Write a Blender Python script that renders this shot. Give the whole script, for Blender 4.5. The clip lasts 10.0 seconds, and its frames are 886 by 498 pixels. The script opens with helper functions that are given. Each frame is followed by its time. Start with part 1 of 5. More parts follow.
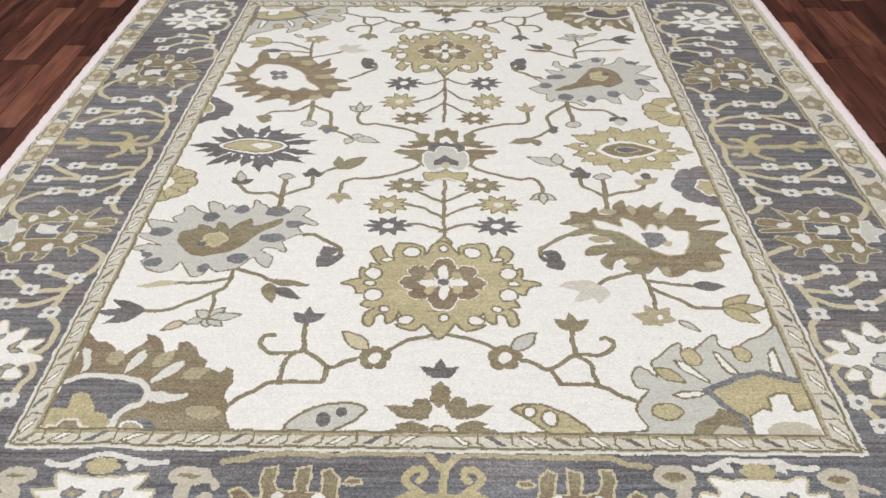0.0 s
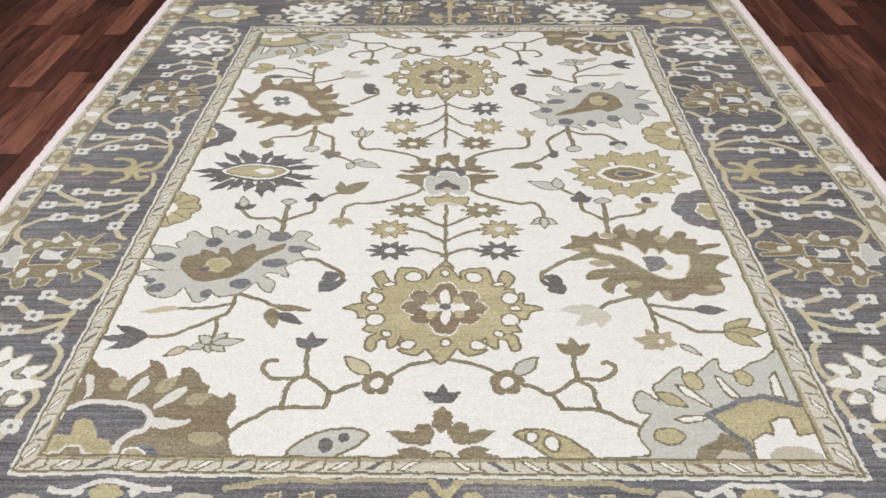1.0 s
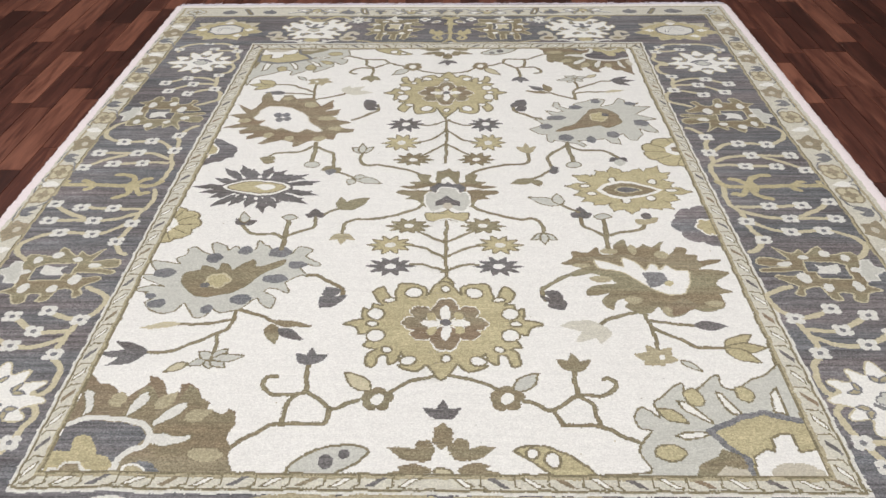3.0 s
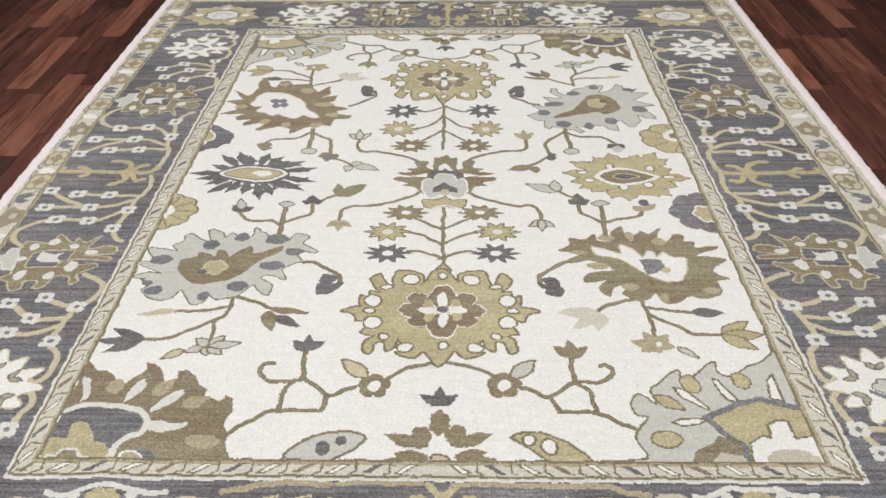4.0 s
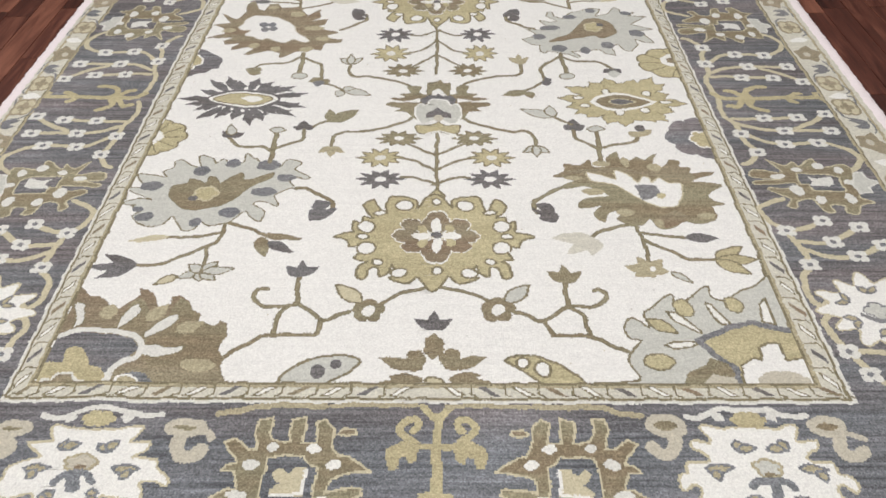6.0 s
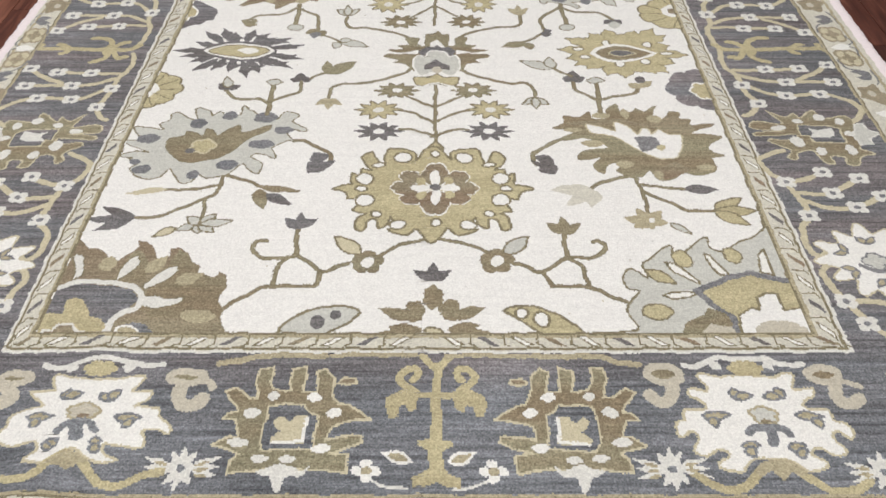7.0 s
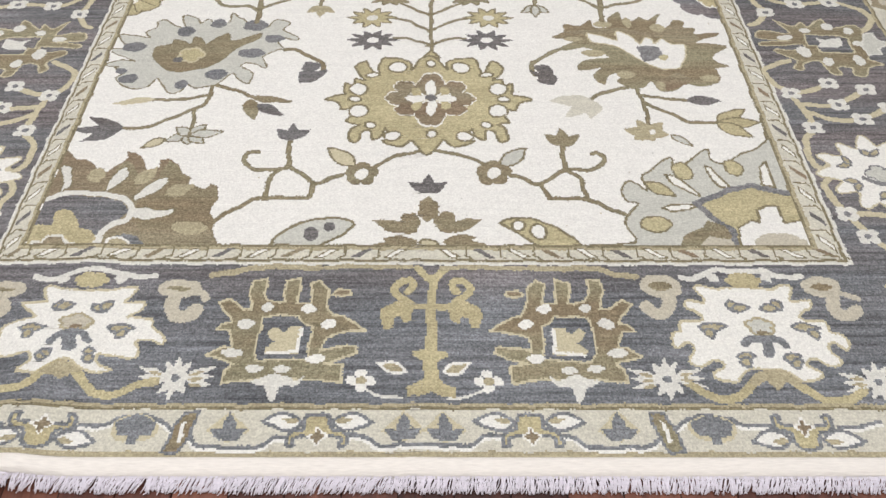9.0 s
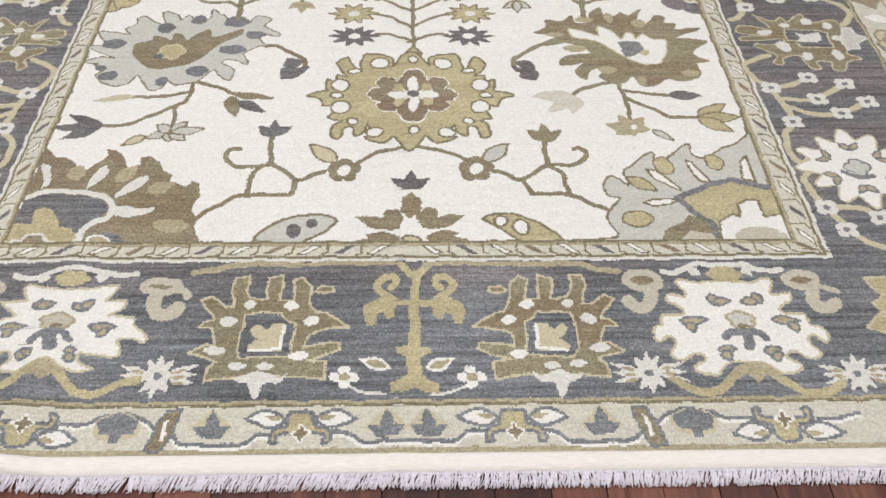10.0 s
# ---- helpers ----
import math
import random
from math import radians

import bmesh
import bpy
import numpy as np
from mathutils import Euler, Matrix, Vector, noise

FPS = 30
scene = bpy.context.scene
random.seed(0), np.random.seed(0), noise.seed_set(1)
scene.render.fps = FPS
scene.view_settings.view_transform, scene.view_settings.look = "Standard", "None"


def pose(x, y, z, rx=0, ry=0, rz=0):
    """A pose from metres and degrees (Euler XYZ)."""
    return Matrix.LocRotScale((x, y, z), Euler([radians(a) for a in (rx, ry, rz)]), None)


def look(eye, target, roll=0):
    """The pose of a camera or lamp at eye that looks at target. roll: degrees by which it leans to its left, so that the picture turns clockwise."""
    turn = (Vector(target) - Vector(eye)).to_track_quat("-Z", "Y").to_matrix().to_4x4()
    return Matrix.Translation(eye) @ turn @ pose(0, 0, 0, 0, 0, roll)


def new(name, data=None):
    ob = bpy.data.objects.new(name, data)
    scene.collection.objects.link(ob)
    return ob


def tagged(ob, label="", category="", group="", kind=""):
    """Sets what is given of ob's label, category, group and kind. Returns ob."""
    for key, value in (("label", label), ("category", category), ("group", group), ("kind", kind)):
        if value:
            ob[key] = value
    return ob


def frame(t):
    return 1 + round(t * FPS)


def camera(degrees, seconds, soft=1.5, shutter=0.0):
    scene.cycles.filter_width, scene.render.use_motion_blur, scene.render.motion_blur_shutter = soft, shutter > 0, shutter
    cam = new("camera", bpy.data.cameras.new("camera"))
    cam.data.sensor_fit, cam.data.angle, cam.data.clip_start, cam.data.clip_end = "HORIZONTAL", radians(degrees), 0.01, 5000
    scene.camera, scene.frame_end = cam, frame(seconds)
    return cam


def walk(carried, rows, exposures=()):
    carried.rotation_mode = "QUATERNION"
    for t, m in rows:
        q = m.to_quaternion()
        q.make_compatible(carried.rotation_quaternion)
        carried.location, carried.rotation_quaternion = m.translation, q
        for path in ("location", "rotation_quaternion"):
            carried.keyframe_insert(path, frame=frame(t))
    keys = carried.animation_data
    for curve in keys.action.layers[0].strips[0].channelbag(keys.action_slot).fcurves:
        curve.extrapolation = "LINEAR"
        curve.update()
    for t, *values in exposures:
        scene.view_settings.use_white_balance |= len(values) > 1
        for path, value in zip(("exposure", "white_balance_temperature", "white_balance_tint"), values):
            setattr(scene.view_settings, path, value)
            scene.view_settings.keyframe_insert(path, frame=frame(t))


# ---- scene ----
cam = camera(56.7, 10.0, soft=1.5, shutter=0.5)
# seconds, eye, target, roll
PATH = [
    (0, (0.025, -2.061, 1.212), (-0.002, -0.477, -0.008), -0.3),
    (0.5, (0.025, -2.063, 1.217), (-0.002, -0.461, 0.02), -0.4),
    (1, (0.026, -2.064, 1.224), (-0.006, -0.448, 0.045), -0.6),
    (1.5, (0.025, -2.062, 1.226), (-0.009, -0.434, 0.064), -0.8),
    (2, (0.026, -2.061, 1.226), (-0.01, -0.422, 0.08), -0.8),
    (3.5, (0.025, -2.066, 1.225), (-0.005, -0.431, 0.072), -0.5),
    (4, (0.028, -2.062, 1.225), (0.0, -0.444, 0.05), -0.5),
    (4.5, (0.026, -2.059, 1.222), (0.006, -0.465, 0.015), -0.3),
    (5, (0.026, -2.059, 1.213), (0.011, -0.487, -0.023), -0.2),
    (5.5, (0.026, -2.059, 1.208), (0.013, -0.512, -0.059), -0.2),
    (7, (0.023, -2.072, 1.189), (0.018, -0.62, -0.187), -0.2),
    (7.5, (0.023, -2.071, 1.182), (0.018, -0.653, -0.228), -0.1),
    (8, (0.025, -2.069, 1.172), (0.028, -0.687, -0.274), 0.3),
    (8.5, (0.026, -2.069, 1.161), (0.03, -0.726, -0.321), 0.1),
    (9, (0.026, -2.069, 1.155), (0.028, -0.752, -0.351), 0.1),
    (9.5, (0.027, -2.067, 1.155), (0.036, -0.759, -0.357), 0.4),
    (10, (0.032, -2.07, 1.156), (0.068, -0.761, -0.356), 0.8),
]

walk(cam, [(t, look(eye, target, roll)) for t, eye, target, roll in PATH], exposures=[(0.0, 0.0), (10.0, 0.0)])

# ---- light: a showroom lit by unseen area lamps added under its ceiling ----
world = bpy.data.worlds.new("room_air")
scene.world = world
world.use_nodes = True
world.node_tree.nodes["Background"].inputs[0].default_value = (0.9, 0.95, 1.0, 1)
world.node_tree.nodes["Background"].inputs[1].default_value = 0.05
ROOM_X, ROOM_Y0, ROOM_Y1, ROOM_H = 5.0, -5.0, 6.5, 3.2
LAMP_SPOTS = [(x, y) for x in (-2.7, -0.5, 1.7) for y in (-3.4, -1.1, 1.6)]
# added lamps without fittings; energy per row only balances near and far brightness
for px, py in LAMP_SPOTS:
    lamp = bpy.data.lights.new("added_ceiling_lamp", "AREA")
    lamp.shape, lamp.size, lamp.size_y, lamp.energy, lamp.color = "RECTANGLE", 1.2, 0.6, {-3.4: 30.0, -1.1: 31.0, 1.6: 32.5}[py], (1.004, 0.982, 1.015)
    new("added_ceiling_lamp", lamp).matrix_world = look((px, py, ROOM_H - 0.06), (px, py + 0.0001, 0))


# ---- materials ----
def nodes_of(name):
    m = bpy.data.materials.new(name)
    m.use_nodes = True
    n = m.node_tree.nodes
    return m, n, m.node_tree.links, n["Principled BSDF"]


def lin(rgb):
    return [((c / 255 + 0.055) / 1.055) ** 2.4 if c > 10 else c / 3294 for c in rgb] + [1]


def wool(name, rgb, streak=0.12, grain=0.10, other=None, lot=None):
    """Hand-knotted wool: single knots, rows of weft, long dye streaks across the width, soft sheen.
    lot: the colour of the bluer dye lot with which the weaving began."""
    m, n, link, bsdf = nodes_of(name)
    geo = n.new("ShaderNodeNewGeometry")
    base = lin(rgb)

    def noise_at(scale, detail, rough=0.55):
        mp, tx = n.new("ShaderNodeMapping"), n.new("ShaderNodeTexNoise")
        mp.inputs["Scale"].default_value = scale
        tx.inputs["Scale"].default_value, tx.inputs["Detail"].default_value, tx.inputs["Roughness"].default_value = 1.0, detail, rough
        link.new(geo.outputs["Position"], mp.inputs["Vector"])
        link.new(mp.outputs[0], tx.inputs["Vector"])
        return tx.outputs["Fac"]

    def blend(a, fac, low, high):
        rg, mx = n.new("ShaderNodeMapRange"), n.new("ShaderNodeMix")
        rg.inputs["From Min"].default_value, rg.inputs["From Max"].default_value = 0.28, 0.72
        rg.inputs["To Min"].default_value, rg.inputs["To Max"].default_value = low, high
        mx.data_type, mx.blend_type, mx.inputs[0].default_value = "RGBA", "MULTIPLY", 1.0
        link.new(fac, rg.inputs[0])
        link.new(a, mx.inputs["A"])
        link.new(rg.outputs[0], mx.inputs["B"])
        return mx.outputs["Result"]

    rgbn = n.new("ShaderNodeRGB")
    rgbn.outputs[0].default_value = base
    first = rgbn.outputs[0]
    if other:
        two, rg2 = n.new("ShaderNodeMix"), n.new("ShaderNodeMapRange")
        two.data_type = "RGBA"
        two.inputs["B"].default_value = lin(other)
        rg2.inputs["From Min"].default_value, rg2.inputs["From Max"].default_value = 0.38, 0.62
        link.new(noise_at((1.2, 11, 1), 3.0), rg2.inputs[0])
        link.new(rg2.outputs[0], two.inputs["Factor"])
        link.new(first, two.inputs["A"])
        first = two.outputs["Result"]
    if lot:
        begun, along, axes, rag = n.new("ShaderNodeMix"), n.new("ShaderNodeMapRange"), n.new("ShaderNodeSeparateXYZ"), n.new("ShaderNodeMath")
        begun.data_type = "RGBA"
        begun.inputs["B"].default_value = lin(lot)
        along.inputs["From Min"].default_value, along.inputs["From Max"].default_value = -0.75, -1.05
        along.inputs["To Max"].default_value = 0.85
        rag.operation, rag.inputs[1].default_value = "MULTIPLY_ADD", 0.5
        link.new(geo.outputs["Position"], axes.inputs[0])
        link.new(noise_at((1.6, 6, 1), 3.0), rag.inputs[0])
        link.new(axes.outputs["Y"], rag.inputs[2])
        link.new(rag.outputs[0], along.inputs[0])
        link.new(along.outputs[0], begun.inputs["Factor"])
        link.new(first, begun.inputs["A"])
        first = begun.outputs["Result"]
    c = blend(first, noise_at((3.2, 105, 1), 4.0, 0.7), 1 - streak, 1 + streak)
    c = blend(c, noise_at((2.2, 1.6, 1), 2.0), 1 - streak * 0.5, 1 + streak * 0.5)
    snap, knot, kr = n.new("ShaderNodeVectorMath"), n.new("ShaderNodeTexWhiteNoise"), n.new("ShaderNodeMapRange")
    snap.operation, snap.inputs[1].default_value = "SNAP", (0.0030, 0.0030, 1.0)
    link.new(geo.outputs["Position"], snap.inputs[0])
    link.new(snap.outputs[0], knot.inputs["Vector"])
    kr.inputs["To Min"].default_value, kr.inputs["To Max"].default_value = 0.28, 0.72
    link.new(knot.outputs["Value"], kr.inputs[0])
    c = blend(c, kr.outputs[0], 1 - grain * 0.9, 1 + grain * 0.9)
    c = blend(c, noise_at((300, 300, 1), 2.0, 0.8), 1 - grain * 1.3, 1 + grain * 1.3)
    c = blend(c, noise_at((110, 210, 1), 2.0), 1 - grain * 0.8, 1 + grain * 0.8)
    c = blend(c, noise_at((28, 60, 1), 2.0), 1 - grain * 0.4, 1 + grain * 0.4)
    link.new(c, bsdf.inputs["Base Color"])
    bsdf.inputs["Roughness"].default_value = 0.92
    bsdf.inputs["Specular IOR Level"].default_value = 0.05
    bump = n.new("ShaderNodeBump")
    bump.inputs["Strength"].default_value, bump.inputs["Distance"].default_value = 0.9, 0.004
    link.new(noise_at((240, 240, 1), 2.0, 0.8), bump.inputs["Height"])
    link.new(bump.outputs[0], bsdf.inputs["Normal"])
    return m


(IVORY, SLATE, CHARCOAL, GOLD, OLIVE, BROWN, GREY, BEIGE, LINE, SAND, SILVER, SNOW, KHAKI, STEEL, TAN, TAUPE) = range(16)
DYES = [
    wool("ivory_wool", (228, 228, 221), 0.03, 0.065),
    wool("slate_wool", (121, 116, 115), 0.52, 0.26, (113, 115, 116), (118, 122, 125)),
    wool("charcoal_wool", (111, 107, 104), 0.24, 0.25, (116, 115, 114)),
    wool("gold_wool", (187, 179, 143), 0.09, 0.17, (177, 168, 134)),
    wool("olive_wool", (146, 141, 116), 0.18, 0.23, (137, 125, 102)),
    wool("brown_wool", (137, 122, 102), 0.18, 0.23, (145, 137, 114)),
    wool("light_grey_wool", (195, 196, 186), 0.06, 0.10),
    wool("beige_grey_wool", (201, 199, 184), 0.06, 0.11, (205, 203, 187)),
    wool("outline_wool", (131, 124, 100), 0.12, 0.24),
    wool("sand_wool", (195, 188, 159), 0.05, 0.10),
    wool("silver_wool", (214, 214, 205), 0.04, 0.09),
    wool("snow_wool", (228, 228, 220), 0.02, 0.07),
    wool("khaki_wool", (172, 164, 136), 0.11, 0.18),
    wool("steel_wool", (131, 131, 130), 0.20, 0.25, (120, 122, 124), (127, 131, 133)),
    wool("tan_wool", (191, 186, 168), 0.05, 0.11),
    wool("taupe_wool", (160, 150, 128), 0.10, 0.18, (150, 141, 118)),
]


def cotton(name, rgb):
    m, n, link, bsdf = nodes_of(name)
    geo, mp, tx, rp = n.new("ShaderNodeNewGeometry"), n.new("ShaderNodeMapping"), n.new("ShaderNodeTexNoise"), n.new("ShaderNodeMix")
    mp.inputs["Scale"].default_value = (60, 400, 60)
    tx.inputs["Scale"].default_value, tx.inputs["Detail"].default_value = 1.0, 3.0
    link.new(geo.outputs["Position"], mp.inputs[0])
    link.new(mp.outputs[0], tx.inputs[0])
    rp.data_type = "RGBA"
    a = lin(rgb)
    rp.inputs["A"].default_value = [v * 0.76 for v in a[:3]] + [1]
    rp.inputs["B"].default_value = [min(1, v * 1.05) for v in a[:3]] + [1]
    link.new(tx.outputs["Fac"], rp.inputs["Factor"])
    link.new(rp.outputs["Result"], bsdf.inputs["Base Color"])
    bsdf.inputs["Roughness"].default_value = 0.9
    bsdf.inputs["Specular IOR Level"].default_value = 0.2
    bump = n.new("ShaderNodeBump")
    bump.inputs["Strength"].default_value, bump.inputs["Distance"].default_value = 0.6, 0.002
    link.new(tx.outputs["Fac"], bump.inputs["Height"])
    link.new(bump.outputs[0], bsdf.inputs["Normal"])
    return m


WEB = cotton("cotton_web", (235, 231, 222))
SELVEDGE = cotton("overcast_edge_cotton", (234, 225, 223))
FRINGE = cotton("fringe_cotton", (230, 226, 233))


def timber(name, joined=False):
    """Dark cherry strips: tone and grain shifted from strip to strip, long grain, knots, satin lacquer."""
    m, n, link, bsdf = nodes_of(name)
    geo, info = n.new("ShaderNodeNewGeometry"), n.new("ShaderNodeObjectInfo")
    shift, add = n.new("ShaderNodeVectorMath"), n.new("ShaderNodeVectorMath")
    shift.operation, add.operation = "SCALE", "ADD"
    each = geo.outputs["Random Per Island"] if joined else info.outputs["Random"]
    shift.inputs[0].default_value = (37.0, 91.0, 13.0)
    link.new(each, shift.inputs["Scale"])
    link.new(geo.outputs["Position"], add.inputs[0])
    link.new(shift.outputs[0], add.inputs[1])

    def grain(scale, detail, dist):
        mp, tx = n.new("ShaderNodeMapping"), n.new("ShaderNodeTexNoise")
        mp.inputs["Scale"].default_value = scale
        tx.inputs["Scale"].default_value, tx.inputs["Detail"].default_value = 1.0, detail
        tx.inputs["Roughness"].default_value, tx.inputs["Distortion"].default_value = 0.6, dist
        link.new(add.outputs[0], mp.inputs[0])
        link.new(mp.outputs[0], tx.inputs[0])
        return tx.outputs["Fac"]

    fine, broad = grain((130, 6, 1), 5, 1.1), grain((22, 2.2, 1), 3, 1.6)
    ramp = n.new("ShaderNodeValToRGB")
    e = ramp.color_ramp.elements
    e[0].position, e[0].color = 0.30, (0.033, 0.0110, 0.0078, 1)
    e[1].position, e[1].color = 0.74, (0.220, 0.088, 0.054, 1)
    mid = ramp.color_ramp.elements.new(0.5)
    mid.color = (0.086, 0.0288, 0.0188, 1)
    s1 = n.new("ShaderNodeMath")
    s1.operation, s1.inputs[1].default_value = "MULTIPLY_ADD", 0.33
    link.new(fine, s1.inputs[0])
    s2 = n.new("ShaderNodeMath")
    s2.operation, s2.inputs[1].default_value = "MULTIPLY_ADD", 0.62
    link.new(broad, s2.inputs[0])
    tone = n.new("ShaderNodeMath")
    tone.operation, tone.inputs[1].default_value, tone.inputs[2].default_value = "MULTIPLY_ADD", 0.36, -0.17
    link.new(each if joined else info.outputs["Color"], tone.inputs[0])
    link.new(tone.outputs[0], s2.inputs[2])
    link.new(s2.outputs[0], s1.inputs[2])
    link.new(s1.outputs[0], ramp.inputs[0])
    link.new(ramp.outputs[0], bsdf.inputs["Base Color"])
    rg = n.new("ShaderNodeMapRange")
    rg.inputs["To Min"].default_value, rg.inputs["To Max"].default_value = 0.34, 0.50
    link.new(broad, rg.inputs[0])
    link.new(rg.outputs[0], bsdf.inputs["Roughness"])
    bsdf.inputs["Specular IOR Level"].default_value = 0.3
    bump = n.new("ShaderNodeBump")
    bump.inputs["Strength"].default_value, bump.inputs["Distance"].default_value = 0.12, 0.001
    link.new(fine, bump.inputs["Height"])
    link.new(bump.outputs[0], bsdf.inputs["Normal"])
    return m


TIMBER, TIMBER_JOINED = timber("cherry_laminate"), timber("cherry_laminate_far", True)


def plain(name, rgb, rough):
    m, n, link, bsdf = nodes_of(name)
    tx, rp, geo = n.new("ShaderNodeTexNoise"), n.new("ShaderNodeMix"), n.new("ShaderNodeNewGeometry")
    tx.inputs["Scale"].default_value, tx.inputs["Detail"].default_value = 3.0, 5.0
    link.new(geo.outputs["Position"], tx.inputs[0])
    rp.data_type = "RGBA"
    rp.inputs["A"].default_value = [v * 0.93 for v in lin(rgb)[:3]] + [1]
    rp.inputs["B"].default_value = lin(rgb)
    link.new(tx.outputs["Fac"], rp.inputs["Factor"])
    link.new(rp.outputs["Result"], bsdf.inputs["Base Color"])
    bsdf.inputs["Roughness"].default_value = rough
    return m


PAINT, JOINT = plain("wall_paint", (196, 190, 182), 0.8), plain("dark_joint", (26, 15, 12), 0.7)


# ---- setting ----
def box_mesh(name, x0, x1, y0, y1, z0, z1, mat):
    bm = bmesh.new()
    bmesh.ops.create_cube(bm, size=1.0)
    for v in bm.verts:
        v.co = Vector(((x0 + x1) / 2 + v.co.x * (x1 - x0), (y0 + y1) / 2 + v.co.y * (y1 - y0), (z0 + z1) / 2 + v.co.z * (z1 - z0)))
    me = bpy.data.meshes.new(name)
    bm.to_mesh(me)
    bm.free()
    me.materials.append(mat)
    return me


def setting(name, label, *size):
    return tagged(new(name, box_mesh(name, *size)), label, name.split("_")[0], kind="structure")


floor = setting("floor", "dark cherry wood strip floor with satin lacquer", -ROOM_X, ROOM_X, ROOM_Y0, ROOM_Y1, -0.12, -0.003, JOINT)
setting("ceiling", "plain white ceiling of the showroom", -ROOM_X, ROOM_X, ROOM_Y0, ROOM_Y1, ROOM_H, ROOM_H + 0.1, PAINT)
setting("wall_north", "plain painted wall behind the far rug end", -ROOM_X, ROOM_X, ROOM_Y1, ROOM_Y1 + 0.15, 0, ROOM_H, PAINT)
setting("wall_south", "plain painted wall of the showroom", -ROOM_X, ROOM_X, ROOM_Y0 - 0.15, ROOM_Y0, 0, ROOM_H, PAINT)
setting("wall_east", "plain painted wall of the showroom", ROOM_X, ROOM_X + 0.15, ROOM_Y0, ROOM_Y1, 0, ROOM_H, PAINT)
setting("wall_west", "plain painted wall of the showroom", -ROOM_X - 0.15, -ROOM_X, ROOM_Y0, ROOM_Y1, 0, ROOM_H, PAINT)

# ---- the rug's design, knot by knot ----
KNOT = 0.003
X0, X1, Y0, Y1 = -1.224, 1.224, -1.488, 1.539
NX, NY = round((X1 - X0) / KNOT), round((Y1 - Y0) / KNOT)
dye = np.full((NY, NX), IVORY, np.uint8)
owner = np.zeros((NY, NX), np.int32)
PARTS = ["field"]
# uneven hand: every knot a little off its place
slack = np.random.default_rng(5)
OFF_X, OFF_Y = slack.normal(0, 0.00035, (2, NY, NX))
wob_x, wob_y = np.meshgrid(X0 + np.arange(NX) * KNOT, Y0 + np.arange(NY) * KNOT)
OFF_X += 0.0013 * np.sin(61 * wob_y + 3 * wob_x) + 0.0010 * np.sin(23 * wob_x + 137 * wob_y)
OFF_Y += 0.0011 * np.sin(57 * wob_x + 5 * wob_y) + 0.0008 * np.sin(149 * wob_x - 19 * wob_y)
TURN = [lambda p: p]
STYLE = {"part": 0}


UNDER = {}
BOUNDS = [(X0, X1, Y0, Y1)]


def start(name):
    """All that is knotted from here on belongs to a new part of the rug."""
    PARTS.append(name)
    STYLE["part"] = STYLE["whole"] = len(PARTS) - 1


def heart(name):
    """The same for a piece inside the part begun last."""
    PARTS.append(name)
    STYLE["part"] = len(PARTS) - 1
    UNDER[STYLE["part"]] = STYLE["whole"]


def spot(p):
    return TURN[-1](p)


def window(lo_x, lo_y, hi_x, hi_y):
    bx0, bx1, by0, by1 = BOUNDS[-1]
    lo_x, hi_x, lo_y, hi_y = max(lo_x, bx0), min(hi_x, bx1), max(lo_y, by0), min(hi_y, by1)
    i0, i1 = max(0, round((lo_x - X0) / KNOT)), min(NX, round((hi_x - X0) / KNOT))
    j0, j1 = max(0, round((lo_y - Y0) / KNOT)), min(NY, round((hi_y - Y0) / KNOT))
    if i0 >= i1 or j0 >= j1:
        return None
    gx = X0 + (np.arange(i0, i1) + 0.5) * KNOT
    gy = Y0 + (np.arange(j0, j1) + 0.5) * KNOT
    gx, gy = np.meshgrid(gx, gy)
    return slice(j0, j1), slice(i0, i1), gx + OFF_X[j0:j1, i0:i1], gy + OFF_Y[j0:j1, i0:i1]


def lay(sl, mask, colour):
    dye[sl][mask] = colour
    owner[sl][mask] = STYLE["part"]


def inside(px, py, gx, gy):
    hit = np.zeros(gx.shape, bool)
    qx, qy = np.roll(px, -1), np.roll(py, -1)
    for a, b, c, d in zip(px, py, qx, qy):
        if b != d:
            hit ^= ((b > gy) != (d > gy)) & (gx < (c - a) * (gy - b) / (d - b) + a)
    return hit


def distance(px, py, gx, gy, closed):
    best = np.full(gx.shape, 9.0)
    n = len(px)
    for k in range(n if closed else n - 1):
        a, b, c, d = px[k], py[k], px[(k + 1) % n], py[(k + 1) % n]
        ll = (c - a) ** 2 + (d - b) ** 2 + 1e-12
        s = np.clip(((gx - a) * (c - a) + (gy - b) * (d - b)) / ll, 0, 1)
        best = np.minimum(best, np.hypot(gx - a - s * (c - a), gy - b - s * (d - b)))
    return best


def shape(points, colour, edge=None, w=0.006, soft=None):
    """A filled outline, with a thin contrasting edge line; long outlines are rounded off."""
    if soft or (soft is None and len(points) > 11):
        points = curve(list(points) + list(points[:3]), 3)[3:-4]
    pts = np.array([spot(p) for p in points])
    win = window(*(pts.min(0) - 0.01), *(pts.max(0) + 0.01))
    if win is None:
        return
    j, i, gx, gy = win
    px, py = pts.T
    fill = inside(px, py, gx, gy)
    if edge is not None:
        line = distance(px, py, gx, gy, True) < w / 2
        lay((j, i), fill, colour)
        lay((j, i), line, edge)
    else:
        lay((j, i), fill, colour)


